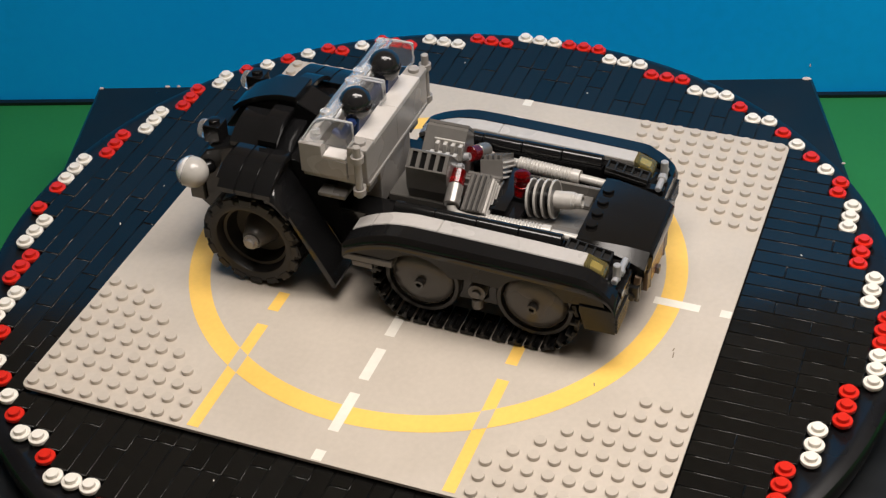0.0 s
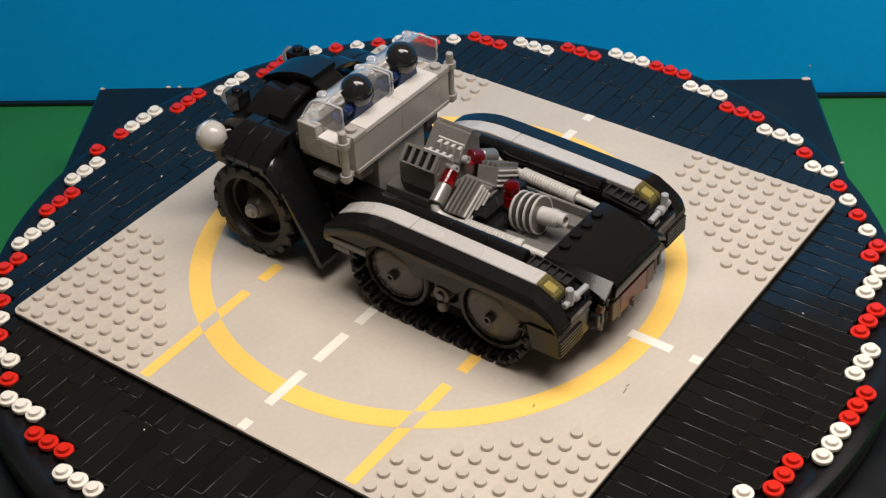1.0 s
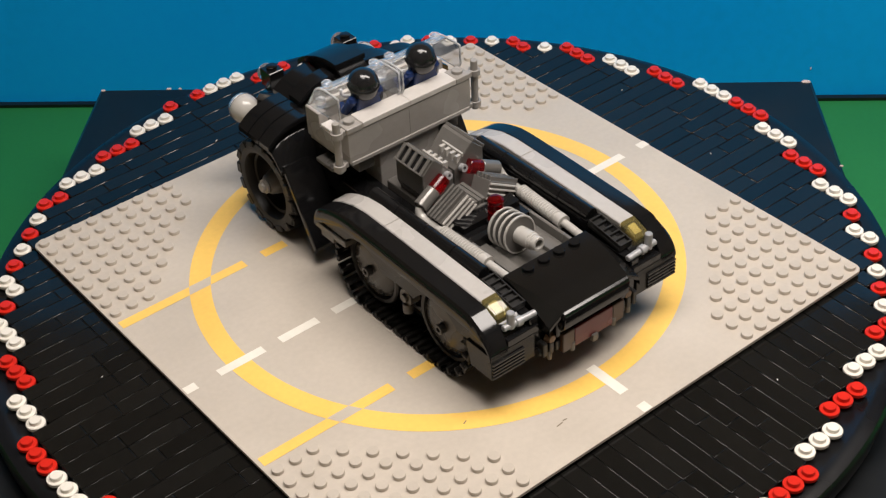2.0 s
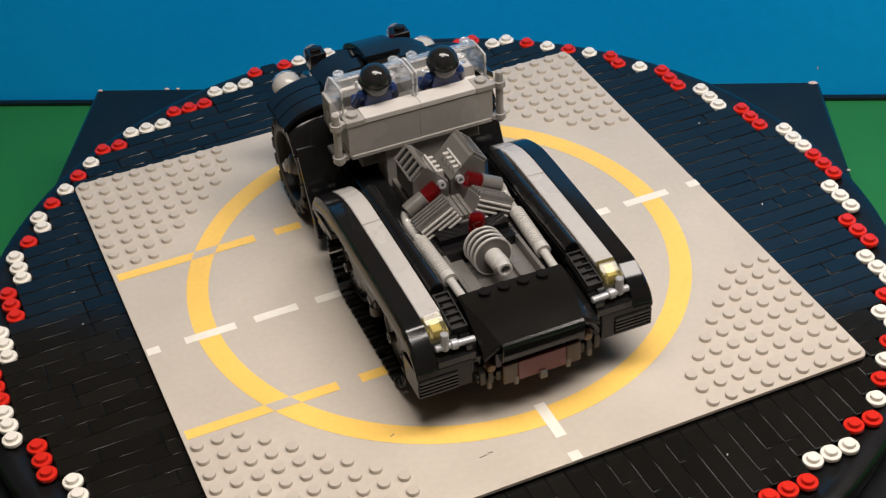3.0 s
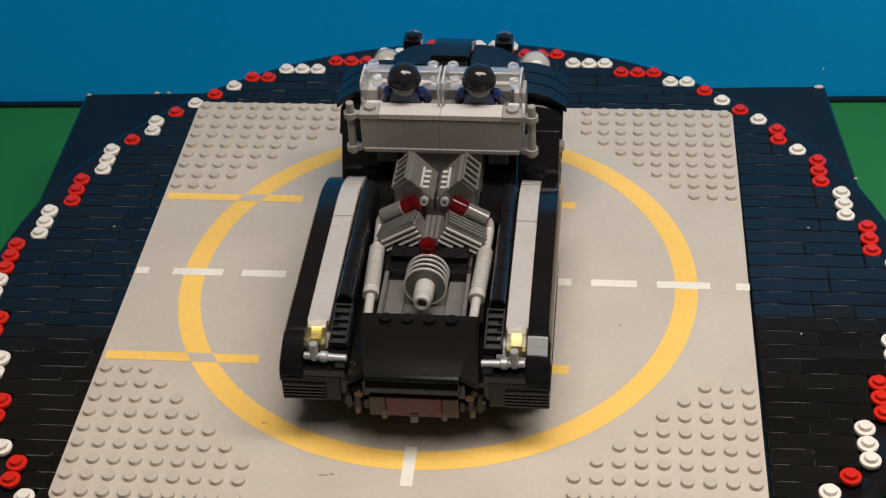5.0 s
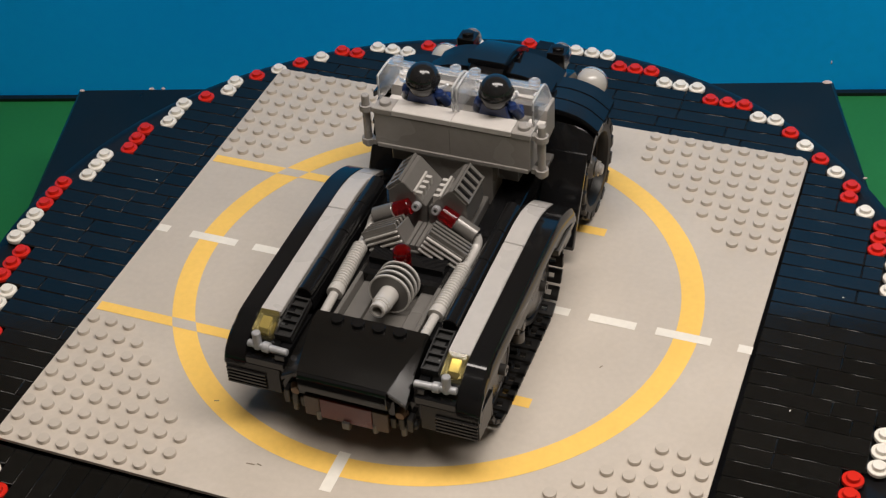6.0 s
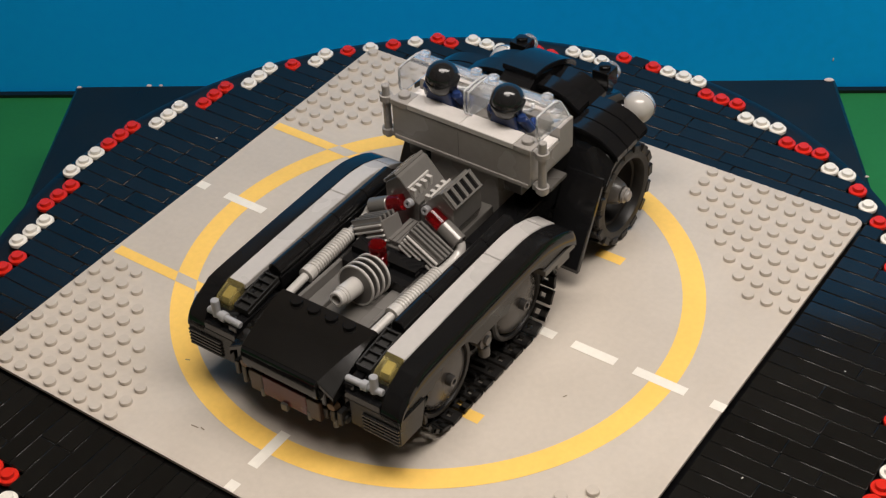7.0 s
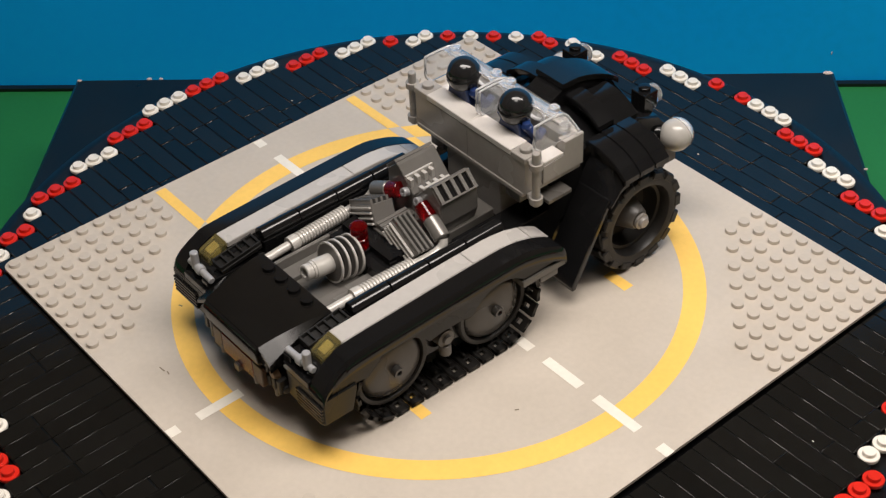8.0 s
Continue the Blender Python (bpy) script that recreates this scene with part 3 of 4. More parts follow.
def nose(t):
    part("front_body", prism(mesh(), [(4.6, 2.0), (4.6, 6.7), (6.0, 6.9), (9.8, 6.9), (11.2, 6.4), (12.0, 5.4), (12.0, 3.0), (10.8, 2.0)], -3.4, 3.4, "x", 0.08), BLACK, t)
    # hump over the middle
    rows = [[(x, y, z) for x in (-0.99, -0.5, 0.0, 0.5, 0.99)] for y, z in smooth_line([(6.9, 9.0), (8.0, 8.95), (9.2, 8.6), (10.2, 8.1), (10.75, 7.66)], 5)]
    part("hood_curve", skin(mesh(), rows, 0.32, 0.04), BLACK, t, "glossy black curved hood piece", sharp=24)
    part("hood_core", prism(mesh(), [(5.6, 6.8), (5.6, 8.0), (7.0, 8.7), (8.0, 8.6), (9.2, 8.25), (10.4, 7.6), (11.4, 6.3)], -0.9, 0.9, "x", 0.05), BLACK, t)
    for s in (1, -1):
        for y0, y1, rise, lab in ((7.02, 8.1, 0.0, "glossy black curved inner fender piece"), (8.14, 9.75, -0.42, "")):
            rows = [[(s * x, y0, z + rise), (s * x, y1, z + rise)] for x, z in smooth_line([(1.0, 8.42), (1.8, 8.38), (2.6, 8.15), (3.35, 7.68)], 4)]
            part("inner_fender", skin(mesh(), rows, 0.3, 0.04), BLACK, t, lab, sharp=24)
        for k in range(3):
            y = 6.2 + 1.0 * k
            rows = [[(s * x, y, z), (s * x, y + 0.975, z)] for x, z in smooth_line([(3.3, 7.3), (4.2, 7.28), (5.25, 6.98), (6.08, 6.38)], 4)]
            part("fender", skin(mesh(), rows, 0.32, 0.04), BLACK, t, "glossy black curved fender piece", sharp=24)
        part("fender_core", prism(mesh(), [(0.9, 6.5), (0.9, 7.65), (2.4, 7.3), (3.1, 6.85), (4.6, 6.8), (5.4, 6.4), (3.4, 5.9)], 6.4, 9.6, "y", 0.04, Matrix.Diagonal((s, 1, 1, 1))), BLACK, t)
        # curved guard and flap behind the wheel
        crown = smooth_line([(6.7, 6.6), (6.4, 6.45), (6.05, 6.05), (5.72, 5.5), (5.5, 5.1)], 4)
        rows = []
        for i, (y, z) in enumerate(crown):
            k = 1 - i / (len(crown) - 1)
            rows.append([(s * x, y, z - d * k) for x, d in ((3.5, 0.0), (4.2, 0.0), (4.7, 0.05), (5.2, 0.16), (5.55, 0.32), (5.78, 0.5), (5.9, 0.68))])
        part("wheel_guard", skin(mesh(), rows, 0.22), BLACK, t, "glossy black rounded guard", sharp=28)
        part("mud_flap", prism(mesh(), [(5.75, 5.3), (5.5, 5.36), (3.2, 1.2), (3.25, 0.95), (3.45, 0.95)], 3.6, 5.75, "x", 0.05, Matrix.Diagonal((s, 1, 1, 1))), BLACK, t, "black slanted flap behind the wheel")
        part("body_side", prism(mesh(), [(3.7, 3.6), (3.7, 6.5), (5.6, 6.6), (5.9, 5.6), (4.8, 3.6)], 1.9, 3.55, "x", 0.0, Matrix.Diagonal((s, 1, 1, 1))), BLACK, t)
        part("wheel_arm", rod(mesh(), (s * 3.2, 7.9, 2.84), (s * 4.4, 7.9, 2.84), 0.5), DARK_GREY, t)
        # round white lamp at the corner
        ball = lathe(mesh(), [(0, -0.84)] + [(0.84 * math.sin(radians(a)), -0.84 * math.cos(radians(a))) for a in range(12, 180, 12)] + [(0, 0.84)], shift(s * 4.12, 11.75, 5.35), 28)
        lamp_ = part("corner_lamp", ball, WHITE_DOME, t, "round white dome lamp")
        part("lamp_cover", lathe(mesh(), [(0.9 * math.sin(radians(a)), 0.9 * math.cos(radians(a))) for a in range(0, 75, 8)] + [(0.86 * math.sin(radians(a)), 0.86 * math.cos(radians(a))) for a in range(72, -1, -8)],
                                 shift(s * 4.12, 11.75, 5.35) @ pose(0, 0, 0, -80), 24), CLEAR, lamp_, "clear cover")
        part("lamp_arm", rod(mesh(), (s * 2.9, 10.9, 5.3), (s * 3.6, 11.4, 5.35), 0.4), BLACK, lamp_)
        # headlight brick
        hd = part("headlight", box(mesh(), s * 2.5 - 0.48, s * 2.5 + 0.48, 10.55, 11.5, 6.6, 7.62, 0.04), BLACK, t, "black headlight brick")
        part("stud", lathe(mesh(), [(0.3, 0), (0.3, 0.18), (0.27, 0.2), (0, 0.2)], shift(s * 2.5, 11.02, 7.62), 16), BLACK, hd)
        part("lens", lathe(mesh(), [(0, 0.45), (0.3, 0.43), (0.48, 0.32), (0.52, 0.2), (0.52, 0), (0, 0)], shift(s * 2.5, 11.51, 7.1) @ pose(0, 0, 0, -90), 16), CLEAR, hd, "clear round lens")
        part("lamp_post", box(mesh(), s * 2.5 - 0.4, s * 2.5 + 0.4, 10.3, 11.3, 5.5, 6.6, 0.04), BLACK, t)
        front_wheel(t, s)
    part("bumper", prism(mesh(), [(11.6, 3.2), (11.6, 4.6), (12.2, 4.6), (12.45, 4.2), (12.45, 3.2)], -3.6, 3.6, "x", 0.05), DARK_GREY, t)


WHITE_DOME = material("white_dome_plastic", (0.45, 0.43, 0.40), 0.15)


def cab(t):
    c = new("cab")
    c.parent = t
    part("rear_wall", prism(mesh(), [(1.7, 6.72), (1.7, 8.48), (2.78, 8.48), (2.78, 6.72)], -4.0, 4.0, "x", 0.03), MID_GREY, c, smooth=False)
    for x0, x1 in ((-3.05, 0.0), (0.012, 3.05)):
        part("top_tile", box(mesh(), x0, x1, 1.66, 2.72, 8.53, 8.85, 0.03), PEARL_TOP, c, "pale smooth capping tile", False)
    part("lip", box(mesh(), -3.98, 3.98, 1.75, 2.7, 8.47, 8.54, 0.0), DARK_GREY, c)
    part("panel_seam", box(mesh(), -0.1, -0.08, 1.695, 1.8, 6.9, 8.3, 0), DARK_GREY, c)
    part("foot_ledge", box(mesh(), -3.9, 3.9, 1.64, 1.9, 6.56, 6.8, 0.03), MID_GREY, c)
    for s in (1, -1):
        k = Matrix.Diagonal((s, 1, 1, 1))
        cp = part("corner_plate", box(mesh(), 3.06, 4.05, 1.66, 2.72, 8.5, 8.82, 0.03, k), MID_GREY, c)
        part("stud", lathe(mesh(), [(0.3, 0), (0.3, 0.17), (0.27, 0.2), (0, 0.2)], shift(s * 3.55, 2.2, 8.82), 18), MID_GREY, cp)
        part("side_wall", prism(mesh(), [(2.8, 6.85), (2.8, 7.85), (4.15, 7.85), (4.15, 8.6), (5.35, 8.6), (5.35, 6.85)], 3.5, 4.08, "x", 0.03, k), MID_GREY, c, smooth=False)
        part("sill_tile", box(mesh(), 3.2, 4.05, 2.85, 4.1, 7.86, 8.05, 0.03, k), PEARL_TOP, c)
        bar = part("grab_bar", rod(mesh(), (s * 4.5, 1.95, 6.3), (s * 4.5, 1.95, 9.33), 0.2), MID_GREY, c, "grey upright bar")
        for z in (6.65, 8.6):
            part("clip", lathe(mesh(), [(0.22, -0.16), (0.33, -0.16), (0.33, 0.16), (0.22, 0.16)], shift(s * 4.5, 1.95, z), 14), MID_GREY, bar)
            part("clip_arm", box(mesh(), 4.0, 4.3, 1.8, 2.15, z - 0.15, z + 0.15, 0.03, k), MID_GREY, bar)
        part("step_plate", box(mesh(), 2.6, 4.35, 2.9, 4.4, 5.72, 5.95, 0.03, k), MID_GREY_DARK, c, "grey step plate")
        part("bracket", box(mesh(), 2.3, 3.3, 2.0, 3.4, 5.7, 6.7, 0.03, k), DARK_GREY, c)
        # windscreen: sloped front, sides and roof strip in clear plastic
        bm = mesh()
        x0, x1 = (0.06, 3.98)
        prism(bm, [(5.3, 8.64), (4.45, 9.95), (3.85, 10.28), (3.45, 10.28), (3.45, 10.18), (3.8, 10.17), (4.35, 9.86), (5.15, 8.64)], x0, x1, "x", 0.02, k)
        for x in (x0, x1 - 0.1):
            prism(bm, [(5.15, 8.66), (4.4, 9.84), (3.85, 10.2), (2.5, 10.26), (2.36, 10.1), (2.36, 9.1), (2.75, 8.72)], x, x + 0.1, "x", 0.03, k)
        for x in (0.5, 3.5):
            rod(bm, (s * x, 4.62, 8.66), (s * x, 4.62, 9.15), 0.28, 16)
            rod(bm, (s * x, 3.95, 10.2), (s * x, 3.95, 10.42), 0.28, 16)
        screen = part("windscreen", bm, CLEAR, c, "clear plastic windscreen")
        # whitened rods along the panel rims, painting the bright edges of clear plastic
        for x in (x0, x1 - 0.1):
            edge = smooth_line([(s * (x + 0.05), 2.72, 8.76), (s * (x + 0.05), 2.36, 9.12), (s * (x + 0.05), 2.37, 10.1), (s * (x + 0.05), 2.52, 10.25), (s * (x + 0.05), 3.85, 10.22), (s * (x + 0.05), 4.42, 9.88), (s * (x + 0.05), 5.1, 8.78)], 3)
            part("panel_edge_glint", sweep(mesh(), edge, 0.055, 6), CLEAR_WHITE, screen, "edge of the clear panel, whitened as a highlight")
        # steering bar
        bm = mesh()
        pts = [(s * (1.78 + 0.75 * math.cos(radians(a))), 4.25, 9.25 + 0.45 * math.sin(radians(a))) for a in range(-160, 21, 20)]
        for p, q in zip(pts, pts[1:]):
            rod(bm, p, q, 0.09, 8, 0.01)
        part("handlebar", bm, CLEAR_WHITE, c, "clear bent handlebar")
    part("front_wall", box(mesh(), -4.05, 4.05, 4.95, 5.35, 6.85, 8.62, 0.03), MID_GREY, c)
    part("cab_floor", box(mesh(), -4.0, 4.0, 1.95, 5.25, 6.6, 6.88, 0.03), MID_GREY, c)
    part("seat_block", box(mesh(), -3.3, 3.3, 2.8, 4.5, 6.89, 7.91, 0.03), DARK_GREY, c)
    part("dashboard", box(mesh(), -3.3, 3.3, 4.5, 5.1, 7.7, 8.5, 0.03), DARK_GREY, c)
    part("neck", box(mesh(), -1.98, 1.98, 1.95, 3.4, 4.0, 6.62, 0.03), MID_GREY, c, smooth=False)


PEARL_TOP = material("pale_grey_plastic", (0.55, 0.52, 0.49), 0.25)
CLEAR_WHITE = clear_plastic("milky_clear_plastic", (0.95, 0.95, 0.95), 0.1, 0.6)


def engine(t):
    e = new("engine")
    e.parent = t
    for s in (1, -1):
        k = Matrix.Diagonal((s, 1, 1, 1))
        up = k @ shift(0, -0.95, 0.5)            # seat of the front bank
        # front cylinder bank
        blk = part("front_bank", prism(mesh(), [(0.06, 5.1), (0.06, 5.7), (1.12, 6.85), (1.3, 6.9), (1.98, 6.25), (1.98, 5.0), (1.6, 3.9), (0.06, 3.9)], -0.75, 1.5, "y", 0.04, up), ENGINE_GREY, e, smooth=False)
        for i in range(5):
            y = -0.72 + 0.49 * i
            m = up @ shift(1.66, 0, 6.60) @ pose(0, 0, 0, 0, 44, 0)
            part("slat", box(mesh(), -0.42, 0.42, y, y + 0.2, -0.02, 0.12, 0.01, m), ENGINE_GREY, blk, smooth=False)
        m = up @ shift(1.66, 0, 6.60) @ pose(0, 0, 0, 0, 44, 0)
        for x in (-0.48, 0.42):
            part("slat_rail", box(mesh(), x, x + 0.09, -0.75, 1.46, -0.02, 0.13, 0.01, m), ENGINE_GREY, blk, smooth=False)
        # black sheet standing in for the shade down between the slats
        part("slat_bed", box(mesh(), -0.42, 0.42, -0.66, 1.34, -0.02, 0.015, 0.0, m), BLACK, blk, smooth=False)
        fin = new("fin_rack")
        fin.parent = e
        for i in range(4):
            y = -0.7 + 0.42 * i
            part("fin", box(mesh(), 0.28, 0.62, y, y + 0.2, 5.7, 6.38, 0.01, up), PEARL, fin, smooth=False)
        part("fin_rail", box(mesh(), 0.58, 0.7, -0.75, 0.9, 6.25, 6.48, 0.02, up), PEARL, fin)
        bolt = part("bolt", lathe(mesh(), [(0.09, 0.28), (0.2, 0.28), (0.22, 0.2), (0.22, -0.5), (0, -0.5), (0, 0.05), (0.09, 0.05), (0.09, 0.28)], shift(s * 0.5, -1.75, 6.2) @ pose(0, 0, 0, 90 - 15), 16), SILVER, e)
        # rear cylinder bank, leaning outwards, with a red and silver cylinder on it
        m = k @ shift(1.42, -3.05, 5.4) @ pose(0, 0, 0, -10, 30, 0)
        rb = part("rear_bank", box(mesh(), -1.0, 1.05, -0.72, 0.5, -0.75, 0.32, 0.04, m), ENGINE_GREY, e, smooth=False)
        # thin black sheet that paints the shade in the gaps between the ribs
        part("rib_bed", box(mesh(), -0.96, 1.0, -0.68, 0.4, 0.3, 0.33, 0.0, m), BLACK, rb, smooth=False)
        for i in range(4):
            y = -0.7 + 0.29 * i
            part("cooling_rib", box(mesh(), -0.98, 1.08, y, y + 0.15, 0.3, 0.54, 0.02, m), ENGINE_GREY, rb, smooth=False)
        for i in range(4):
            part("cooling_fin", box(mesh(), -0.95, 1.0, -0.84, -0.7, -0.68 + 0.26 * i, -0.58 + 0.26 * i, 0.02, m), PEARL, rb, smooth=False)
        p, q = Vector((s * 0.78, -1.9, 6.22)), Vector((s * 2.56, -2.12, 5.36))
        part("red_tip", rod(mesh(), p, p + (q - p) * 0.42, 0.40, 20), RED_CLEAR, e, "clear red cylinder tip")
        part("cylinder", rod(mesh(), p + (q - p) * 0.425, q, 0.42, 20), ENGINE_GREY, e, "grey cylinder")
        # exhaust: elbow, pipe, ribbed hose and tail
        ex = new("exhaust")
        ex.parent = e
        bm = mesh()
        pts = smooth_line([tuple(q), (s * 2.66, -2.2, 5.16), (s * 2.68, -2.42, 4.95), (s * 2.66, -3.0, 4.84), (s * 2.62, -3.9, 4.84)], 3)
        sweep(bm, pts, 0.24)
        part("elbow", bm, PEARL, ex, "pale grey pipe elbow")
        a, b = Vector((s * 2.62, -3.8, 4.87)), Vector((s * 2.47, -7.35, 4.8))
        n, prof = 19, [(0, 0)]
        ln = (b - a).length
        for i in range(n):
            z = 0.15 + (ln - 0.3) * i / n
            w = (ln - 0.3) / n
            prof += [(0.31, z), (0.38, z + w * 0.25), (0.38, z + w * 0.6), (0.31, z + w * 0.85)]
        prof += [(0.33, ln - 0.4), (0.39, ln - 0.38), (0.39, ln), (0, ln)]
        part("ribbed_hose", lathe(mesh(), prof, along(a, b), 16), PEARL, ex, "pale grey ribbed hose")
        part("tail_pipe", rod(mesh(), b, (s * 2.42, -8.75, 4.74), 0.22), PEARL, ex)
    part("spine", box(mesh(), -0.5, 0.5, -3.9, -1.3, 4.3, 5.2, 0.03), ENGINE_GREY, e)
    for x in (-0.38, -0.12, 0.14):
        part("spine_rib", box(mesh(), x, x + 0.22, -3.8, -2.0, 5.2, 5.5, 0.02), ENGINE_GREY, e)
    part("bank_block", box(mesh(), -1.9, 1.9, -1.7, 1.6, 3.6, 4.8, 0.04), DARK_GREY, e)
    part("cross_block", box(mesh(), -2.1, 2.1, -5.45, -3.4, 3.8, 4.72, 0.03), BLACK, e)
    part("black_wedge", prism(mesh(), [(-4.72, 4.73), (-4.72, 5.08), (-3.4, 5.12), (-3.4, 4.73)], -1.85, 1.85, "x", 0.02), BLACK, e)
    part("red_light", lathe(mesh(), [(0, 1.35), (0.3, 1.33), (0.42, 1.2), (0.42, 0.72), (0.36, 0.68), (0.36, 0.6), (0.42, 0.56), (0.42, 0), (0, 0)], shift(0.0, -5.02, 4.98), 20), RED_CLEAR, e, "clear red round light")
    part("light_seat", lathe(mesh(), [(0.46, 0), (0.5, 0.03), (0.5, 0.27), (0, 0.27), (0, 0), (0.46, 0)], shift(0.0, -5.02, 4.7), 20), BLACK, e)
    tb = new("turbine")
    tb.parent = e
    m = shift(0.03, -5.5, 4.8) @ pose(0, 0, 0, 90 - 8, 0, 0)
    # faces darker than the rims: shade between the discs put into the colour
    for i in range(4):
        d = part("disc", lathe(mesh(), [(0, 0.02), (0.94, 0.02), (0.94, 0.1), (0, 0.1)], m @ shift(0, 0, 0.405 * i), 36), MID_GREY_DARK, tb, "thin disc, faces coloured dark for shade")
        part("disc_rim", lathe(mesh(), [(0.93, 0.0), (1.0, 0.0), (1.02, 0.02), (1.02, 0.1), (1.0, 0.12), (0.93, 0.12), (0.93, 0.0)], m @ shift(0, 0, 0.405 * i), 36), PEARL, d, "pale grey disc edge")
    part("spindle", lathe(mesh(), [(0, -0.35), (0.5, -0.35), (0.6, 0.0), (0.6, 1.1), (0.5, 1.2), (0, 1.2)], m, 24), BLACK, tb)
    part("nozzle", lathe(mesh(), [(0.47, 1.27), (0.46, 2.25), (0.42, 2.28), (0.42, 2.4), (0.38, 2.42), (0.38, 2.72), (0.34, 2.76), (0.24, 2.76), (0.24, 2.2), (0, 2.2)], m, 24), PEARL, tb, "pale grey nozzle tube")


ENGINE_GREY = material("metallic_grey_plastic", (0.19, 0.18, 0.168), 0.24, metal=0.35)


def chassis(t):
    part("chassis", prism(mesh(), [(-11.6, 2.6), (-11.6, 3.6), (-9.0, 3.7), (4.8, 3.7), (4.8, 1.6), (-10.5, 1.6)], -3.45, 3.45, "x", 0.05), BLACK, t)
    part("engine_tray", box(mesh(), -2.0, 2.0, -8.8, -4.4, 3.72, 3.92, 0.03), DARK_GREY, t, "grey engine tray")
    for s in (1, -1):
        k = Matrix.Diagonal((s, 1, 1, 1))
        part("tray_wall", box(mesh(), 1.85, 2.05, -8.7, -4.2, 3.92, 4.72, 0.03, k), ENGINE_GREY, t)
        part("tray_block", box(mesh(), 1.0, 1.85, -8.3, -5.2, 3.92, 4.2, 0.03, k), ENGINE_GREY, t)
        part("inner_rail", box(mesh(), 2.15, 2.85, -8.6, -1.0, 3.7, 4.5, 0.03, k), BLACK, t)
        part("deck", box(mesh(), 2.0, 3.5, -1.2, 3.9, 3.7, 4.5, 0.05, k), BLACK, t)
        # silver pins and fittings under the tail
        for x, y in ((1.35, -12.15), (2.6, -11.9)):
            part("tail_pin", rod(mesh(), (s * x, y, 1.75), (s * x, y, 2.3), 0.14, 10), MID_GREY_DARK, t)
        part("tail_fitting", lathe(mesh(), [(0, 0.3), (0.2, 0.28), (0.3, 0.1), (0.34, 0), (0, 0)], shift(s * 2.5, -11.75, 3.0) @ pose(0, 0, 0, 90), 14), GOLD, t)
    # bonnet over the tail
    prof = [(-8.7, 4.98), (-9.4, 4.98), (-10.3, 4.92), (-11.2, 4.80), (-11.8, 4.68), (-12.3, 4.57)]
    rows = []
    for y, z in smooth_line(prof, 3):
        k = min(1.0, max(0.0, (-9.3 - y) / 3.0))           # the bevelled shoulder widens towards the tail
        w = 2.74 + 0.2 * k
        e, drop = w - 0.1 - 0.72 * k, 0.1 + 0.42 * k
        rows.append([(-w, y, z - 0.8), (-w, y, z - drop), (-e, y, z), (0, y, z + 0.02), (e, y, z), (w, y, z - drop), (w, y, z - 0.8)])
    hood = part("bonnet", skin(mesh(), rows, 0.25), BONNET, t, "glossy black curved tail bonnet", sharp=8)
    part("bonnet_lip", prism(mesh(), [(-12.28, 4.57), (-12.4, 4.5), (-12.48, 4.3), (-12.42, 3.6), (-12.15, 3.35), (-11.95, 3.5), (-12.05, 4.4)], -2.1, 2.1, "x", 0.03), BLACK, hood)
    part("bonnet_front", box(mesh(), -2.7, 2.7, -8.95, -8.62, 3.7, 4.85, 0.04), BLACK, hood)
    for i in range(4):
        part("stud", lathe(mesh(), [(0.3, 0), (0.3, 0.17), (0.27, 0.2), (0, 0.2)], shift(-1.5 + i, -9.15, 4.98), 18), BLACK, hood)
    part("tail_core", box(mesh(), -2.3, 2.3, -12.1, -9.0, 3.0, 3.9, 0.05), BLACK, t)
    for x0, x1, mat, lab in ((-2.0, -1.27, BROWN, "brown tail box"), (-1.25, 1.25, DARK_RED, "dark red tail box"), (1.27, 2.0, BROWN, "brown tail box")):
        part("tail_box", box(mesh(), x0, x1, -12.25, -11.2, 1.95, 3.12, 0.04), mat, t, lab)
    part("tail_bar", box(mesh(), -0.18, 0.18, -12.4, -12.1, 1.7, 2.1, 0.03), MID_GREY_DARK, t)
    part("tow_axle", rod(mesh(), (-3.2, -11.7, 2.35), (3.2, -11.7, 2.35), 0.22), BLACK_RIM, t)
    for s in (1, -1):
        for i in range(3):
            part("tail_clip", box(mesh(), s * (2.15 + 0.4 * i) - 0.13, s * (2.15 + 0.4 * i) + 0.13, -12.05, -11.55, 2.15, 2.75 + 0.1 * i, 0.04), BLACK_RIM, t)


BONNET = material("satin_black_plastic", (0.007, 0.0065, 0.006), 0.16, rough_var=0.04)
BROWN = material("brown_plastic", (0.075, 0.042, 0.027), 0.35)
DARK_RED = material("dark_red_plastic", (0.12, 0.016, 0.015), 0.22)
GOLD = material("gold_plastic", (0.16, 0.10, 0.06), 0.35, metal=0.4)


def toy_vehicle():
    t = thing("toy_vehicle", "black and grey toy half-track built of plastic bricks", "toy vehicle")
    chassis(t)
    pod(t)
    nose(t)
    cab(t)
    engine(t)
    return t


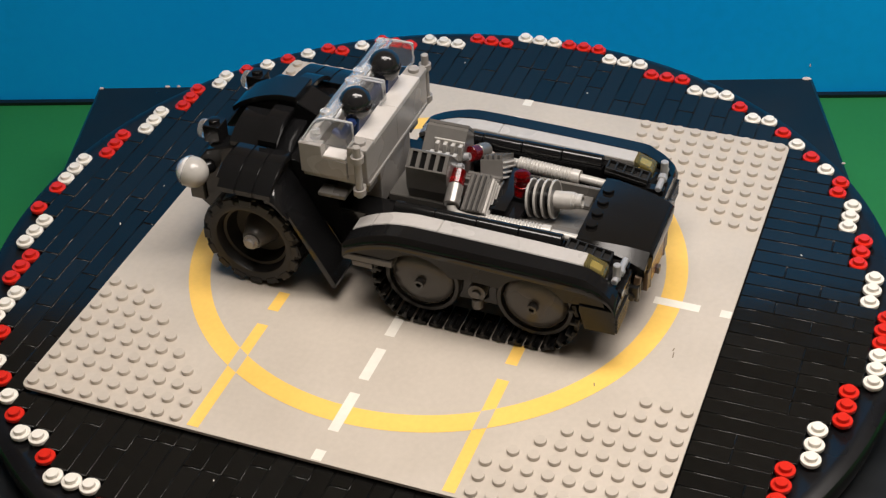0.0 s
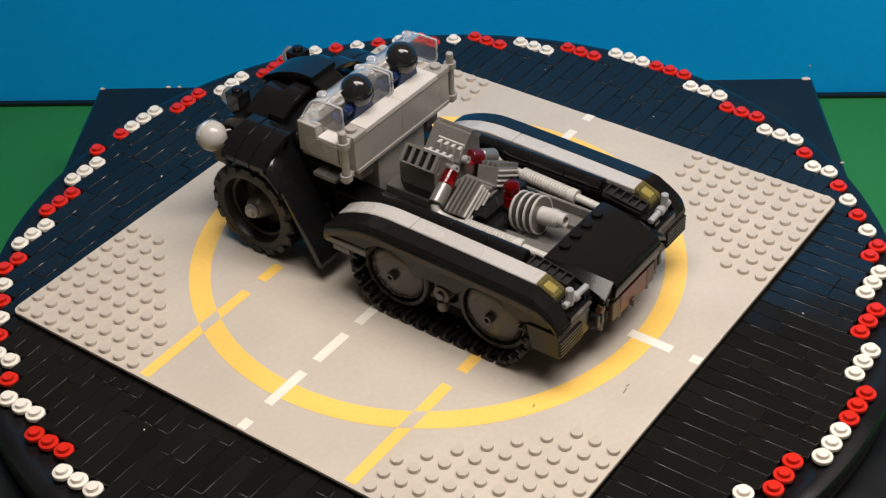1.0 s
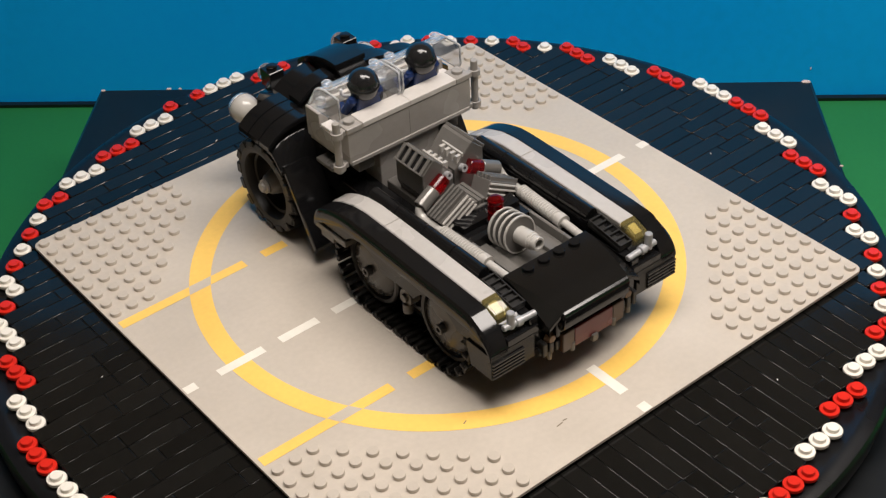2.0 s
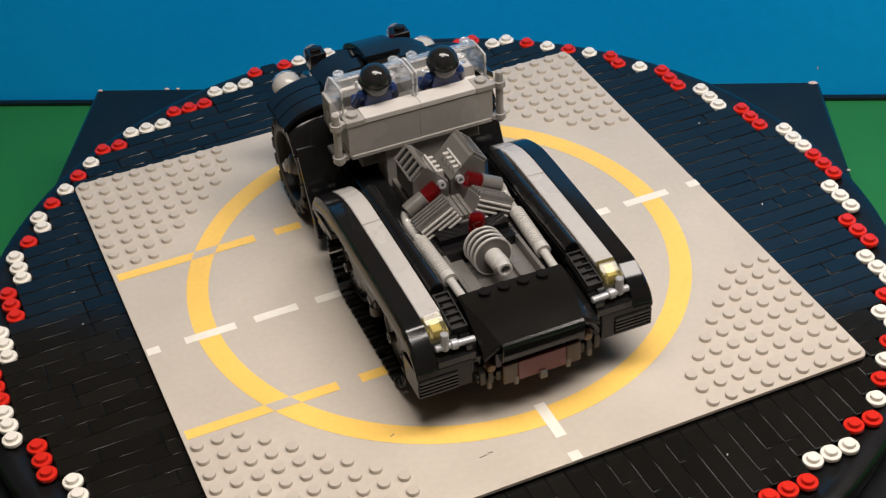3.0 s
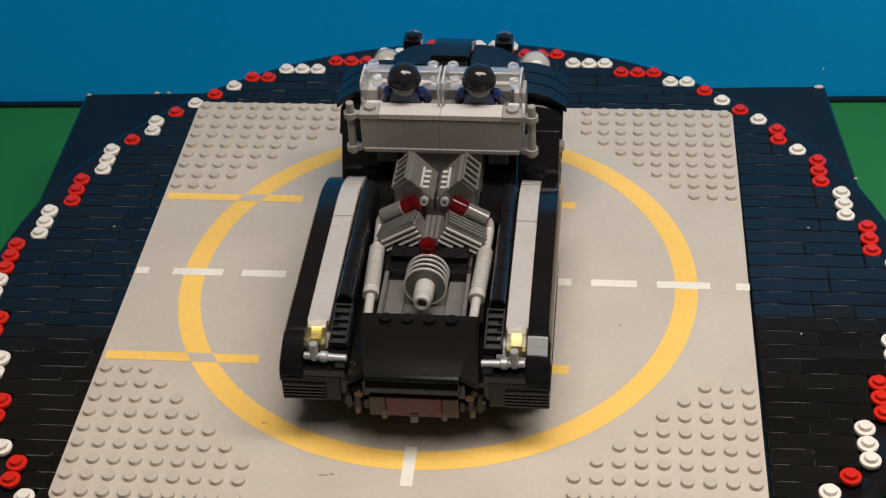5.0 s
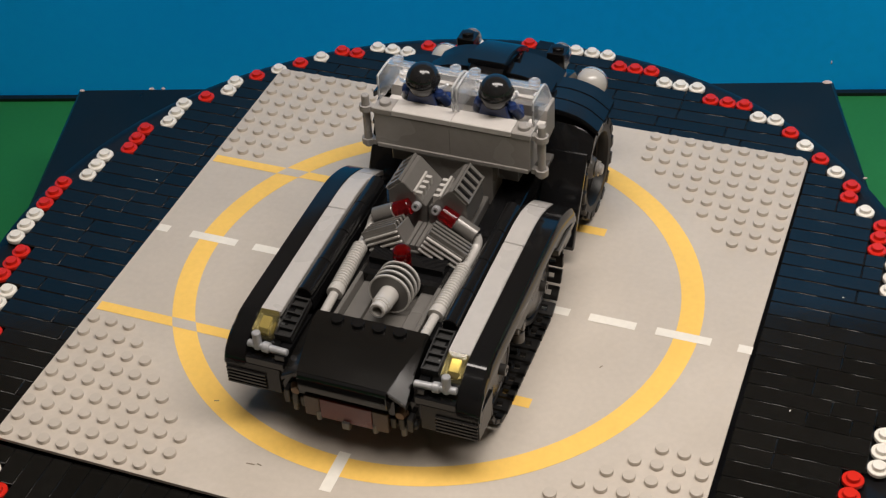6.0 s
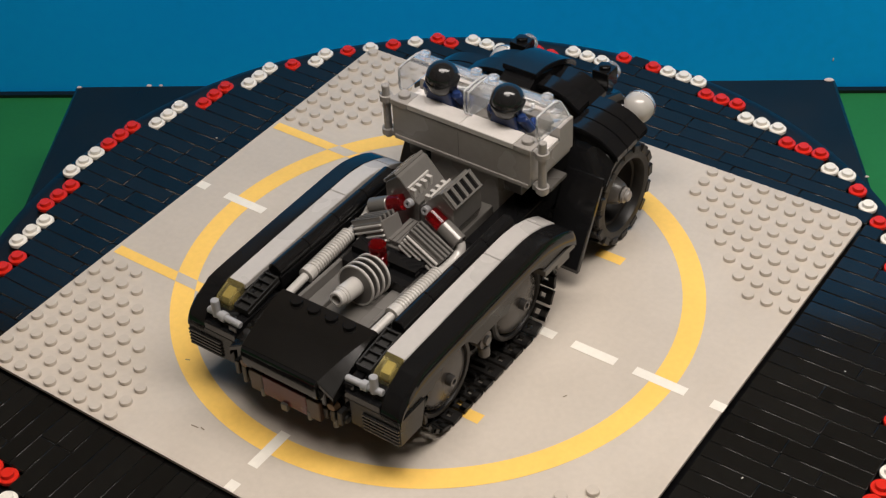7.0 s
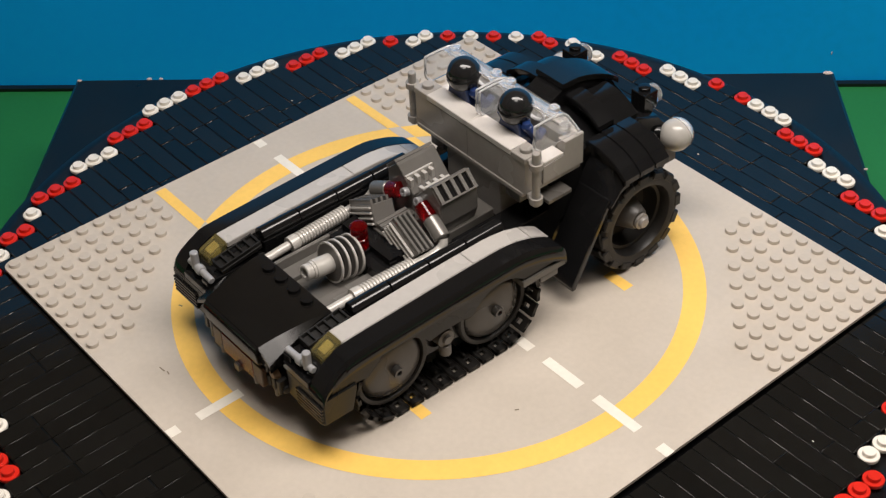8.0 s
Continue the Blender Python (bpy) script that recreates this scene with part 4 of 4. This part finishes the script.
PARKED = pose(0.39 * U, 0.3 * U, 0, 0, 0, -0.45)       # where the vehicle stands on the plate
on_table(toy_vehicle(), PARKED)


def toy_figure():
    """A plain seated toy figure: dark torso and round black helmet in one mesh."""
    bm = mesh()
    prism(bm, [(-0.8, 0), (-0.8, 0.9), (-0.62, 1.6), (0.62, 1.6), (0.8, 0.9), (0.8, 0)], -0.38, 0.38, "y", 0.06)
    for s in (1, -1):
        rod(bm, (s * 0.85, -0.05, 1.42), (s * 1.08, 0.35, 0.7), 0.26, 12)
        rod(bm, (s * 1.08, 0.35, 0.7), (s * 0.9, 0.9, 0.85), 0.2, 12)
        lathe(bm, [(0, 0.28), (0.2, 0.2), (0.28, 0), (0.2, -0.2), (0, -0.28)], shift(s * 0.82, -0.05, 1.42), 12)
    navy = len(bm.faces)
    m = shift(0, 0.02, 2.12)
    lathe(bm, [(0, -0.72), (0.55, -0.72), (0.7, -0.55), (0.78, -0.2), (0.8, 0.1)] + [(0.8 * math.cos(radians(a)), 0.1 + 0.72 * math.sin(radians(a))) for a in range(15, 90, 15)] + [(0, 0.82)], m, 28)
    lathe(bm, [(0.84, -0.12), (0.86, -0.05), (0.84, 0.02), (0.8, 0.0), (0.8, -0.1), (0.84, -0.12)], m @ pose(0, 0, 0, 8), 28)
    bm.faces.ensure_lookup_table()
    for i in range(navy, len(bm.faces)):
        bm.faces[i].material_index = 1
    me = finish("toy_figure", bm, NAVY, True)
    me.materials.append(HELMET)
    return tagged(new("toy_figure", me), "toy figure in dark blue with a round black helmet", "toy figure", "figures in the cab")


HELMET = material("gloss_black_helmet", (0.014, 0.014, 0.015), 0.12)
figure = toy_figure()
on_table(figure, PARKED @ pose(-1.86 * U, 3.05 * U, 7.92 * U))
on_table(copy_thing(figure, Matrix.Identity(4)), PARKED @ pose(1.86 * U, 3.05 * U, 7.92 * U))


def motions():
    steps = [0.25 * i for i in range(33)]
    for ob, m in SPUN:
        walk(ob, [(t, table_pose(t) @ m) for t in steps])


motions()
